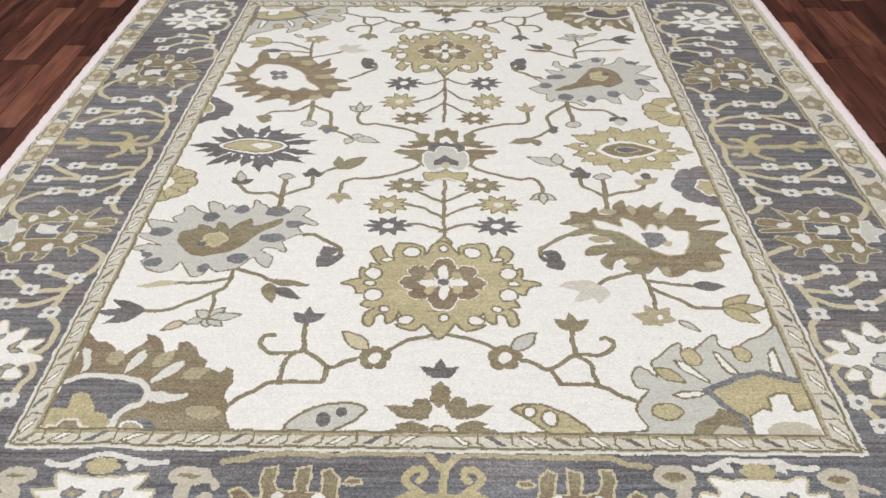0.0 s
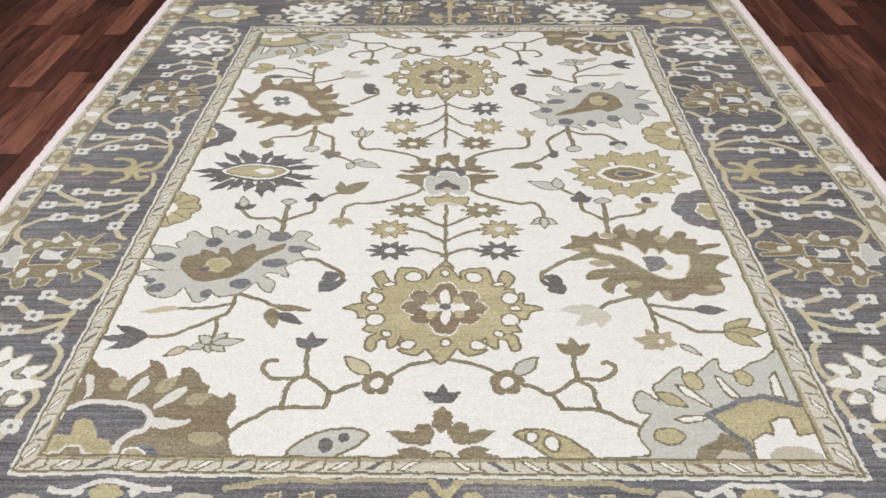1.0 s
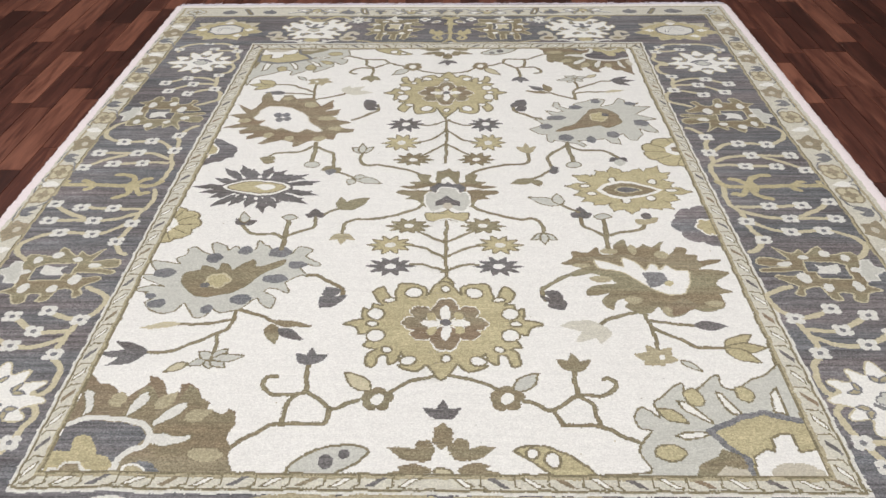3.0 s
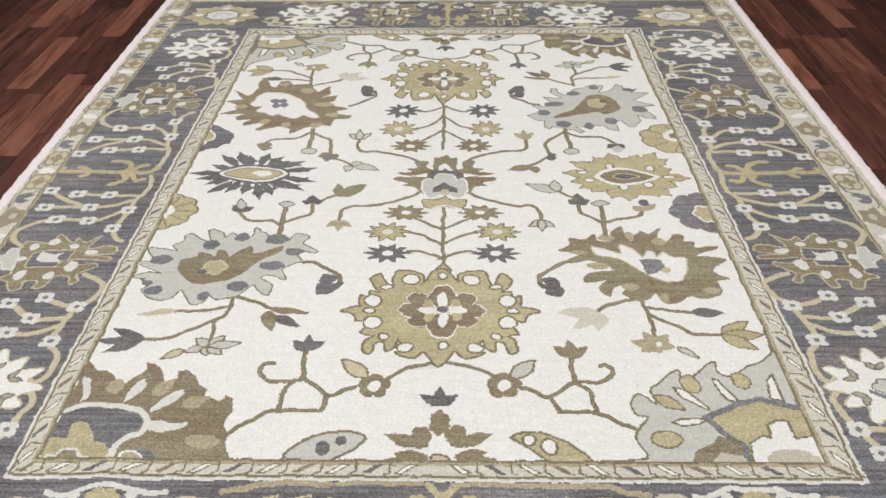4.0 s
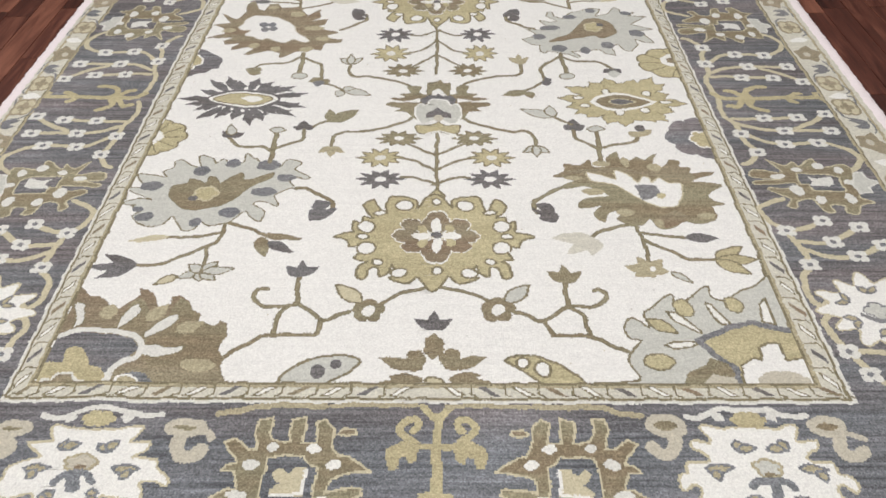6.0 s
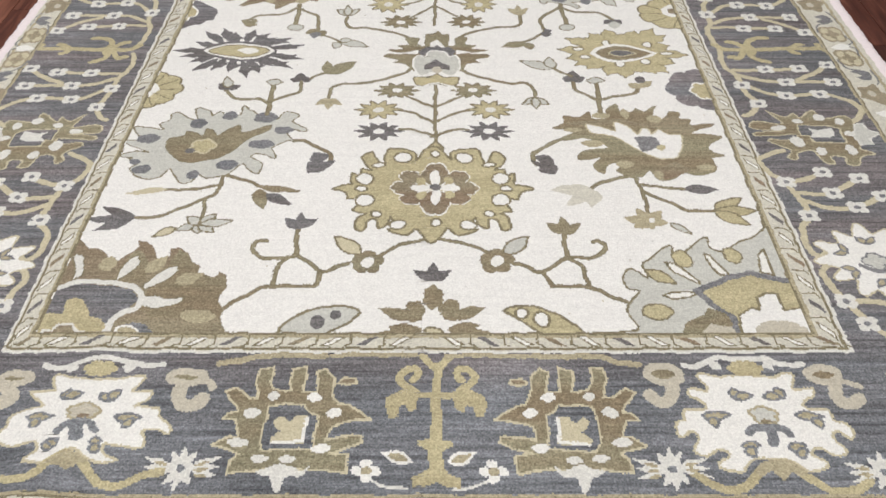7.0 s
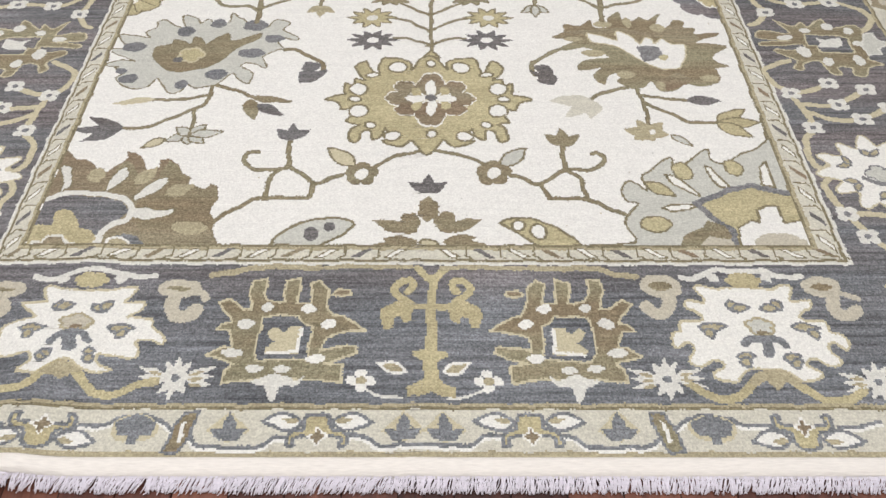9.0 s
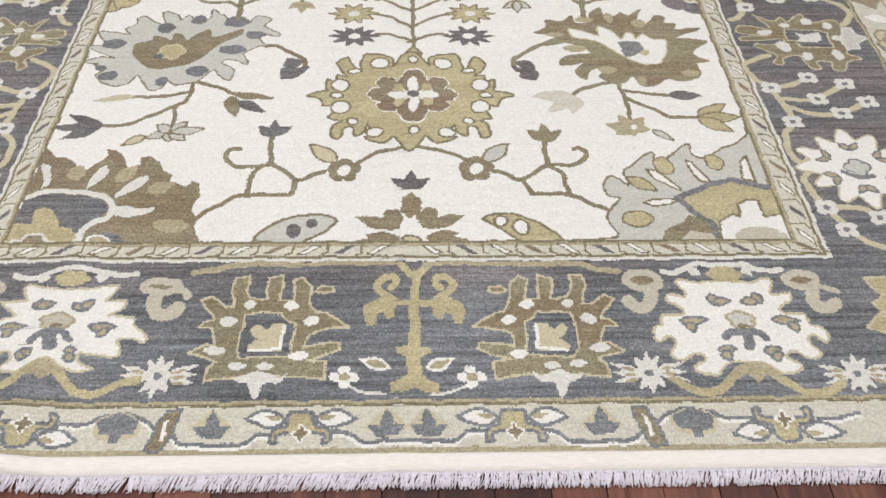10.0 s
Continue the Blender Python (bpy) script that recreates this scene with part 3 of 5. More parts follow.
    for e in (((.001, -.580), .031, .041), ((.002, -.681), .034, .042), ((-.066, -.629), .036, .024), ((.066, -.629), .033, .024), ((-.055, -.589), .026, .023), ((.055, -.589), .026, .023), ((-.052, -.665), .025, .022), ((.054, -.665), .025, .022)):
        (c, rx, ry) = e
        lobed(c, rx * 1.08, ry * 1.12, 6, 0.16, SNOW)
    for e in (((.001, -.580), .031, .041), ((.002, -.681), .034, .042), ((-.066, -.629), .036, .024), ((.066, -.629), .033, .024), ((-.055, -.589), .026, .023), ((.055, -.589), .026, .023), ((-.052, -.665), .025, .022), ((.054, -.665), .025, .022)):
        (c, rx, ry) = e
        lobed(c, rx, ry, 6, 0.16, BROWN)
    for e in (((-.032, -.603), .011, .014), ((.032, -.603), .011, .014), ((-.031, -.653), .011, .014), ((.032, -.653), .011, .014)):
        disc(*e, GOLD)
    disc((.001, -.595), .012, .029, SNOW)
    disc((.002, -.661), .011, .027, SNOW)
    disc((-.032, -.629), .024, .012, SNOW)
    disc((.034, -.629), .024, .012, SNOW)
    disc((.001, -.627), .013, .012, CHARCOAL)

    # stems' flowers, tulips and leaf pairs below the medallion
    for e, tip in ((((-.136, -.868), .035, .035), [(-.152, -.847), (-.211, -.790)]), (((.129, -.865), .037, .037), [(.145, -.846), (.202, -.789)])):
        start("small_rosette")
        leaf(tip[0], tip[1], 0.036, SAND if tip[0][0] < 0 else GREY, LINE)
        (c, rx, ry) = e
        lobed(c, rx, ry, 5, 0.25, OLIVE, turn=math.pi / 2)
        disc(c, rx * 0.36, ry * 0.45, SNOW)
    start("tulip")
    bud((-.291, -.763), 0.050, 90, CHARCOAL, spread=50)
    start("tulip")
    bud((.277, -.780), 0.054, 90, OLIVE, spread=48)
    start("tulip")
    bud((-.001, -.919), 0.050, 90, CHARCOAL, spread=55)
    start("stepped_leaf")
    lobed((-.001, -.967), .021, .033, 6, 0.16, OLIVE, turn=0.5)
    lobed((-.034, -1.004), .021, .029, 6, 0.16, OLIVE, turn=0.2)
    lobed((.033, -1.001), .022, .030, 6, 0.16, OLIVE, turn=0.8)
    for a, b, w in (((-.029, -1.027), (-.108, -.995), 0.030), ((.036, -1.024), (.104, -.992), 0.030), ((-.019, -1.056), (-.090, -1.042), 0.026),
                    ((.025, -1.053), (.090, -1.039), 0.026), ((-.044, -1.057), (-.113, -1.062), 0.022), ((.049, -1.057), (.114, -1.060), 0.022)):
        leaf(a, b, w, OLIVE)
    lobed((-.001, -1.026), .021, .026, 4, 0.15, IVORY)
    disc((-.000, -1.056), .017, .011, SAND, LINE)
    start("teardrop")
    shape(curve([(-.291, -1.060), (-.286, -1.039), (-.242, -1.004), (-.194, -.990), (-.149, -.998), (-.144, -1.016), (-.178, -1.045), (-.208, -1.062)], 4), GREY, LINE)
    disc((-.222, -1.031), .014, .018, CHARCOAL)
    disc((-.187, -1.013), .011, .012, CHARCOAL)
    start("teardrop")
    shape(curve([(.139, -1.004), (.146, -.995), (.190, -.991), (.227, -1.004), (.262, -1.030), (.280, -1.055), (.269, -1.061), (.206, -1.061), (.171, -1.030)], 4), GOLD, LINE)
    disc((.172, -1.010), .012, .013, IVORY, LINE)
    disc((.209, -1.024), .015, .019, IVORY, LINE)

    # sprays left
    start("spray")
    twig([(-.487, -.577), (-.488, -.622), (-.494, -.652), (-.508, -.666), (-.507, -.700), (-.504, -.741)])
    twig([(-.491, -.618), (-.534, -.632), (-.572, -.634), (-.609, -.636)], 0.010)
    twig([(-.501, -.658), (-.535, -.685), (-.568, -.704), (-.605, -.729), (-.647, -.732)], 0.010)
    twig([(-.483, -.581), (-.424, -.606), (-.392, -.626), (-.310, -.642)], 0.011)
    start("spray_leaf")
    leaf((-.604, -.632), (-.688, -.650), 0.022, SAND)
    start("leaf_spray")
    for tip in [(-.749, -.738), (-.718, -.774), (-.723, -.693)]:
        leaf((-.647, -.734), tip, 0.028, CHARCOAL)
    start("small_flower")
    for tip in [(-.552, -.771), (-.538, -.729), (-.502, -.783), (-.469, -.778), (-.476, -.719), (-.435, -.741)]:
        leaf((-.506, -.752), tip, 0.026, GREY, LINE, 0.004)
    disc((-.506, -.752), .006, .008, BROWN)
    leaf((-.552, -.763), (-.598, -.792), 0.022, SAND, LINE, 0.004)
    start("leaf_spray")
    leaf((-.400, -.632), (-.376, -.704), 0.036, OLIVE)
    leaf((-.401, -.626), (-.308, -.638), 0.024, OLIVE)
    leaf((-.379, -.648), (-.314, -.689), 0.030, CHARCOAL)
    # sprays right
    start("spray")
    twig([(.458, -.580), (.465, -.621), (.467, -.651), (.468, -.699), (.467, -.737)])
    twig([(.466, -.617), (.522, -.627), (.571, -.635)], 0.010)
    twig([(.467, -.637), (.490, -.661), (.524, -.680), (.556, -.707), (.623, -.710)], 0.010)
    twig([(.455, -.584), (.412, -.596), (.370, -.617), (.334, -.651)], 0.011)
    start("spray_leaf")
    leaf((.564, -.635), (.641, -.635), 0.034, CHARCOAL)
    start("leaf_spray")
    for tip in [(.680, -.664), (.705, -.710), (.679, -.755)]:
        leaf((.614, -.710), tip, 0.036, GOLD, LINE, 0.004)
    start("small_flower")
    for tip in [(.410, -.729), (.426, -.762), (.446, -.699), (.500, -.710), (.468, -.769), (.505, -.748)]:
        leaf((.463, -.744), tip, 0.030, KHAKI)
    disc((.471, -.740), .007, .008, IVORY)
    leaf((.508, -.749), (.547, -.782), 0.018, GREY, LINE, 0.004)
    start("leaf_spray")
    for tip in [(.260, -.635), (.292, -.690), (.348, -.696)]:
        leaf((.356, -.633), tip, 0.040, BEIGE)

    # hooks that hang from the palmettes
    start("hook")
    twig([(-.345, -.445), (-.317, -.450), (-.287, -.472), (-.253, -.495), (-.247, -.523), (-.251, -.545)], 0.012)
    for tip in [(-.288, -.495), (-.294, -.577), (-.250, -.556)]:
        leaf((-.266, -.530), tip, 0.050, CHARCOAL)
    start("hook")
    twig([(.311, -.439), (.282, -.455), (.252, -.485), (.233, -.502), (.232, -.529), (.236, -.544)], 0.012)
    for tip in [(.270, -.507), (.277, -.580), (.240, -.550)]:
        leaf((.250, -.537), tip, 0.050, CHARCOAL)

    palmettes()
    shoots()

    # vines from the middle lotus with drooping buds
    start("vine")
    twig([(-.069, -.118), (-.095, -.147), (-.148, -.176), (-.207, -.193), (-.252, -.196), (-.277, -.218), (-.274, -.272)], 0.011)
    twig([(.059, -.112), (.089, -.147), (.142, -.172), (.202, -.195), (.233, -.189), (.253, -.211), (.257, -.265)], 0.011)
    start("drooping_bud")
    bud((-.275, -.266), 0.048, 270, KHAKI, spread=50)
    start("drooping_bud")
    bud((.257, -.265), 0.046, 270, GREY, LINE, spread=50)

    # brown fan in the corner
    start("corner_fan")
    shape([(-.754, -.785), (-.727, -.811), (-.708, -.831), (-.692, -.826), (-.674, -.840), (-.664, -.856), (-.647, -.869), (-.639, -.856), (-.623, -.840), (-.618, -.826), (-.622, -.807), (-.607, -.807), (-.591, -.819), (-.577, -.843), (-.569, -.856), (-.546, -.853), (-.551, -.827), (-.532, -.827), (-.511, -.842), (-.494, -.869), (-.475, -.880), (-.477, -.899), (-.460, -.909), (-.443, -.910), (-.434, -.897), (-.419, -.907), (-.412, -.935), (-.418, -.957), (-.417, -.980), (-.406, -.997), (-.407, -1.023), (-.404, -1.039), (-.380, -1.074), (-.763, -1.076)], BROWN, soft=False)
    shape([(-.540, -.888), (-.533, -.832), (-.510, -.846), (-.493, -.872), (-.475, -.883), (-.477, -.899), (-.443, -.912), (-.421, -.908), (-.413, -.935), (-.419, -.957), (-.418, -.980), (-.408, -1.001), (-.409, -1.023), (-.493, -1.023), (-.545, -1.023), (-.572, -.995), (-.566, -.950)], OLIVE, soft=False)
    shape([(-.625, -.928), (-.628, -.856), (-.616, -.833), (-.595, -.848), (-.578, -.885), (-.580, -.928)], OLIVE, soft=False)
    shape([(-.556, -1.023), (-.498, -1.045), (-.451, -1.044), (-.400, -1.045), (-.386, -1.073), (-.480, -1.073), (-.507, -1.053)], BROWN, soft=False)
    lobed((-.660, -.873), .016, .021, 5, 0.12, KHAKI)
    lobed((-.453, -1.017), .036, .017, 5, 0.12, KHAKI)
    leaf((-.582, -.901), (-.548, -.849), 0.034, KHAKI)
    leaf((-.520, -.930), (-.463, -.902), 0.034, KHAKI)
    shape([(-.764, -.886), (-.758, -.865), (-.746, -.873), (-.738, -.908), (-.750, -.931), (-.758, -.933)], TAN)
    shape([(-.733, -.853), (-.727, -.845), (-.713, -.853), (-.701, -.884), (-.703, -.908), (-.715, -.923), (-.718, -.897), (-.722, -.873)], SILVER, LINE, 0.003)
    shape([(-.638, -.925), (-.635, -.897), (-.623, -.861), (-.609, -.848), (-.600, -.872), (-.607, -.893), (-.620, -.908)], SILVER, LINE, 0.003)
    shape([(-.579, -.932), (-.563, -.907), (-.541, -.885), (-.522, -.879), (-.518, -.893), (-.528, -.912), (-.546, -.927), (-.565, -.940), (-.574, -.950)], SILVER, LINE, 0.003)
    shape([(-.573, -.965), (-.542, -.962), (-.518, -.973), (-.487, -.967), (-.491, -.981), (-.513, -.992), (-.539, -.996), (-.565, -.992)], SILVER, LINE, 0.003)
    shape([(-.757, -.959), (-.698, -.930), (-.640, -.935), (-.596, -.950), (-.576, -.973), (-.589, -.998), (-.615, -1.022), (-.612, -1.078), (-.764, -1.075), (-.758, -1.010)], SLATE, soft=False)
    shape([(-.753, -1.075), (-.764, -1.027), (-.741, -1.025), (-.735, -1.011), (-.705, -1.011), (-.709, -.981), (-.696, -.969), (-.678, -.973), (-.661, -1.003), (-.654, -1.019), (-.632, -1.025), (-.620, -1.043), (-.614, -1.078)], GOLD, soft=False)
    shape([(-.724, -1.074), (-.725, -1.054), (-.708, -1.054), (-.707, -1.040), (-.682, -1.038), (-.665, -1.055), (-.650, -1.060), (-.644, -1.077)], BROWN, SILVER, 0.005, soft=False)
    shape([(-.604, -1.078), (-.600, -1.048), (-.571, -1.034), (-.545, -1.037), (-.529, -1.058), (-.505, -1.061), (-.486, -1.073)], SLATE)
    leaf((-.599, -1.051), (-.549, -1.068), 0.030, KHAKI, SNOW, 0.005)
    stroke([(-.756, -.951), (-.728, -.940), (-.700, -.925), (-.660, -.925), (-.636, -.929), (-.599, -.940), (-.577, -.958), (-.571, -.980), (-.576, -.998), (-.599, -1.010), (-.613, -1.035), (-.612, -1.071)], 0.013, SILVER)

    # grey and gold fan in the other corner
    start("corner_fan")
    shape(sharpen([(.359, -1.062), (.382, -1.051), (.381, -1.023), (.377, -.998), (.386, -.978), (.402, -.952), (.386, -.940), (.387, -.905), (.405, -.892), (.428, -.908), (.428, -.876), (.443, -.859), (.490, -.825), (.497, -.846), (.523, -.834), (.544, -.817), (.572, -.799), (.580, -.825), (.605, -.834), (.641, -.808), (.675, -.790), (.703, -.764), (.716, -.758), (.714, -1.062)], 0.25), GREY, LINE, 0.005)
    lobed((.510, -.860), .020, .026, 5, 0.10, GOLD, LINE, 0.004)
    lobed((.616, -.850), .018, .023, 5, 0.10, GOLD, LINE, 0.004)
    lobed((.433, -1.005), .030, .021, 5, 0.10, GOLD, LINE, 0.004)
    leaf((.431, -.891), (.486, -.931), 0.030, GOLD, LINE, 0.004)
    shape([(.471, -.872), (.489, -.872), (.507, -.892), (.529, -.919), (.533, -.931), (.512, -.919), (.488, -.900)], SNOW, LINE, 0.005)
    shape([(.559, -.844), (.571, -.850), (.580, -.876), (.598, -.911), (.578, -.905), (.563, -.884)], SNOW, LINE, 0.005)
    shape([(.668, -.847), (.687, -.832), (.684, -.860), (.682, -.908), (.659, -.897)], SNOW, LINE, 0.005)
    shape([(.450, -.962), (.471, -.954), (.524, -.954), (.501, -.969), (.467, -.972)], SNOW, LINE, 0.005)
    shape([(.711, -.855), (.727, -.864), (.743, -.926), (.703, -.924)], OLIVE)
    shape([(.521, -.952), (.540, -.940), (.591, -.916), (.640, -.900), (.681, -.916), (.717, -.927), (.714, -1.062), (.571, -1.062), (.576, -1.022), (.541, -.986)], GOLD, STEEL, 0.014)
    shape([(.582, -1.062), (.588, -1.015), (.615, -.997), (.629, -1.003), (.633, -.970), (.653, -.955), (.675, -.958), (.674, -1.000), (.713, -.997), (.714, -1.062)], IVORY, LINE, 0.005)
    lobed((.658, -1.055), .048, .028, 6, 0.15, TAN)
    shape([(.465, -1.062), (.481, -1.037), (.518, -1.015), (.533, -.997), (.563, -1.008), (.572, -1.037), (.555, -1.062)], OLIVE)
    shape([(.500, -1.062), (.531, -1.037), (.570, -1.044), (.571, -1.062)], TAN)


BOUNDS.append((-0.735, 0.707, -1.058, 1.041))
half_field(near_palmettes, near_shoots)


def turned(p):
    """The far half, turned round; the weaver packed its rows a little differently."""
    x, y = p
    return -0.008 - x + (0.085 if x < 0 else -0.01) * x, float(np.interp(y, (-1.07, -0.90, -0.75, -0.607, -0.53, -0.41, -0.315, -0.225, -0.16, 0.0), (1.05, 0.90, 0.742, 0.605, 0.512, 0.383, 0.249, 0.137, 0.077, -0.09)))


def as_drawn(make):
    """A motif in the rug's own measures inside a turned half."""
    def run():
        TURN.append(lambda p: p)
        make()
        TURN.pop()
    return run


TURN.append(turned)
half_field(as_drawn(far_palmettes), as_drawn(far_shoots))
TURN.pop()


def half_rosettes():
    # half rosettes at the frame
    start("half_rosette")
    lobed((-.744, -.219), .084, .088, 9, 0.14, GOLD, LINE, 0.005)
    for a in (-70, -35, 0, 35, 70):
        stroke([(-.744 + 0.030 * math.cos(radians(a)), -.219 + 0.034 * math.sin(radians(a))), (-.744 + 0.074 * math.cos(radians(a)), -.219 + 0.078 * math.sin(radians(a)))], 0.0035, LINE, round_off=False)
    heart("eye")
    lobed((-.750, -.221), .034, .038, 6, 0.2, SNOW)
    disc((-.757, -.227), .014, .019, TAN)
    start("half_rosette")
    lobed((.701, -.221), .099, .098, 8, 0.12, SLATE)
    heart("eye")
    lobed((.697, -.230), .032, .041, 6, 0.2, GOLD, SNOW, 0.005)


def far_half_rosettes():
    start("half_rosette")
    shape([(-.786, .272), (-.765, .276), (-.738, .284), (-.709, .272), (-.690, .249), (-.668, .233), (-.656, .211), (-.658, .185), (-.656, .159), (-.677, .152), (-.689, .131), (-.713, .124), (-.735, .107), (-.760, .104)], SLATE)
    heart("eye")
    shape([(-.776, .234), (-.758, .234), (-.734, .245), (-.715, .219), (-.710, .182), (-.729, .174), (-.728, .156), (-.756, .156)], GOLD, SNOW, 0.005)
    start("half_rosette")
    lobed((.716, .190), .118, .098, 9, 0.13, GOLD, LINE, 0.005)
    for a in (105, 145, 180, 215, 255):
        stroke([(.716 + 0.045 * math.cos(radians(a)), .190 + 0.040 * math.sin(radians(a))), (.716 + 0.106 * math.cos(radians(a)), .190 + 0.088 * math.sin(radians(a)))], 0.004, LINE, round_off=False)
    heart("eye")
    shape([(.672, .219), (.699, .245), (.724, .238), (.727, .175), (.696, .168), (.684, .175), (.671, .193)], SNOW)
    lobed((.708, .204), .019, .019, 5, 0.2, BROWN)


half_rosettes()
far_half_rosettes()

# lotus in the very middle
start("lotus")
mid = (.001, -.026)[0]
shape(both([(-.000, .087), (.016, .068), (.036, .065), (.035, .005), (.054, .011), (.050, .042), (.074, .052), (.090, .042), (.081, .011), (.114, .005), (.097, -.014), (.145, -.020), (.091, -.041), (.138, -.041), (.145, -.059), (.106, -.074), (.121, -.089), (.087, -.095), (.064, -.132), (.041, -.115), (.001, -.101)], mid), OLIVE)
shape(both([(.000, .036), (.016, .017), (.026, -.014), (.001, -.032)], mid), IVORY, soft=False)
shape(both([(.013, -.008), (.034, -.002), (.051, -.026), (.046, -.050), (.018, -.047)], mid), CHARCOAL, soft=False)
shape([(-.052, -.032), (-.034, -.005), (-.012, -.011), (-.008, -.044), (-.044, -.050)], CHARCOAL)
leaf((.001, -.044), (.001, .004), 0.03, CHARCOAL)
shape([(.051, -.020), (.101, -.035), (.054, -.044)], IVORY)
shape([(-.050, -.020), (-.099, -.035), (-.052, -.044)], IVORY)
shape(both([(.001, -.026), (.024, -.032), (.034, -.056), (.054, -.050), (.066, -.092), (.053, -.144), (.033, -.152), (.002, -.132)], mid), GREY, SNOW, 0.005, True)
heart("eye")
shape(both([(.001, -.071), (.018, -.092), (.036, -.101), (.036, -.124), (.001, -.124)], mid), CHARCOAL, soft=False)
disc((.001, -.127), .013, .017, TAN)
start("lotus_collar")
shape(both([(.002, -.149), (.020, -.163), (.038, -.160), (.060, -.163), (.057, -.194), (.033, -.204), (.002, -.196)], mid), GOLD, LINE, 0.004, True)
stroke([(-.045, -.223), (-.030, -.205), (.002, -.194), (.036, -.204), (.052, -.223)], 0.006, SNOW)

# sunbursts
start("sunburst")
cc = (-.556, -.022)
for tip in [(-.733, -.019), (-.684, .029), (-.667, .092), (-.622, .109), (-.584, .086), (-.527, .103), (-.481, .079), (-.454, .052), (-.409, .053), (-.370, .010), (-.365, -.068), (-.391, -.116), (-.443, -.107), (-.474, -.142), (-.506, -.165), (-.562, -.136), (-.611, -.125), (-.660, -.131), (-.676, -.083), (-.704, -.053)]:
    base = (cc[0] + 0.42 * (tip[0] - cc[0]), cc[1] + 0.36 * (tip[1] - cc[1]))
    leaf(base, tip, 0.026, CHARCOAL)
    barb = (cc[0] + 0.74 * (tip[0] - cc[0]), cc[1] + 0.74 * (tip[1] - cc[1]))
    lobed(barb, 0.016, 0.015, 4, 0.25, CHARCOAL, turn=tip[0] * 9)
    leaf(barb, (barb[0] + 0.030, barb[1] - 0.012 if tip[1] > cc[1] else barb[1] + 0.012), 0.014, CHARCOAL)
shape([(-.654, -.019), (-.625, .020), (-.570, .029), (-.500, .023), (-.452, -.012), (-.451, -.043), (-.483, -.071), (-.532, -.080), (-.585, -.068), (-.627, -.044)], CHARCOAL, soft=True)
heart("eye")
shape([(-.647, -.019), (-.622, .007), (-.568, .020), (-.501, .010), (-.459, -.015), (-.460, -.037), (-.489, -.059), (-.535, -.068), (-.585, -.056), (-.629, -.037)], SNOW, soft=True)
shape([(-.634, -.019), (-.613, .000), (-.566, .010), (-.502, .001), (-.473, -.018), (-.474, -.034), (-.497, -.050), (-.537, -.056), (-.584, -.047), (-.618, -.034)], GOLD, LINE, 0.004, True)
shape(curve([(-.563, -.019), (-.539, -.003), (-.505, -.012), (-.501, -.028), (-.524, -.040), (-.542, -.028), (-.563, -.019)], 4), SNOW, soft=False)
start("sunburst")
cc = (.518, -.036)
tips = [(.338, -.017), (.367, .044), (.423, .044), (.437, .073), (.486, .094), (.531, .067), (.571, .087), (.628, .097), (.652, .060), (.656, .002), (.695, -.048), (.652, -.096), (.624, -.140), (.590, -.143), (.553, -.140), (.506, -.166), (.458, -.152), (.408, -.120), (.380, -.100), (.357, -.067)]
rays = [leaf_points((cc[0] + 0.3 * (x - cc[0]), cc[1] + 0.3 * (y - cc[1])), (x, y), 0.040) for x, y in tips]
rays += [polar((cc[0] + 0.78 * (x - cc[0]), cc[1] + 0.78 * (y - cc[1])), 0.021, 0.019, lambda t: 1.0, n=14) for x, y in tips]
union(rays + [polar(cc, 0.100, 0.058, lambda t: 1.0, n=30)], GOLD, LINE, 0.003, False)
for e in (((.396, -.017), .016, .009), ((.410, -.060), .015, .010), ((.480, .018), .011, .016), ((.595, .008), .013, .015), ((.638, -.042), .018, .009), ((.502, -.096), .013, .015), ((.574, -.084), .014, .015)):
    disc(*e, SNOW, LINE, 0.004)
heart("eye")
leaf((.422, -.039), (.616, -.039), 0.100, SNOW)
leaf((.438, -.039), (.600, -.039), 0.076, OLIVE)
leaf((.476, -.039), (.556, -.039), 0.034, CHARCOAL, SAND, 0.004)

BOUNDS.append((-1.100, 1.065, -1.395, 1.418))
# ---- side borders: one quarter, laid four times ----
VINE = 0.014


def blossom(c, r=0.024):
    start("blossom")
    lobed(c, r, r * 0.92, 4, 0.42, SILVER, turn=math.pi / 4)
    disc(c, r * 0.28, r * 0.28, STEEL)


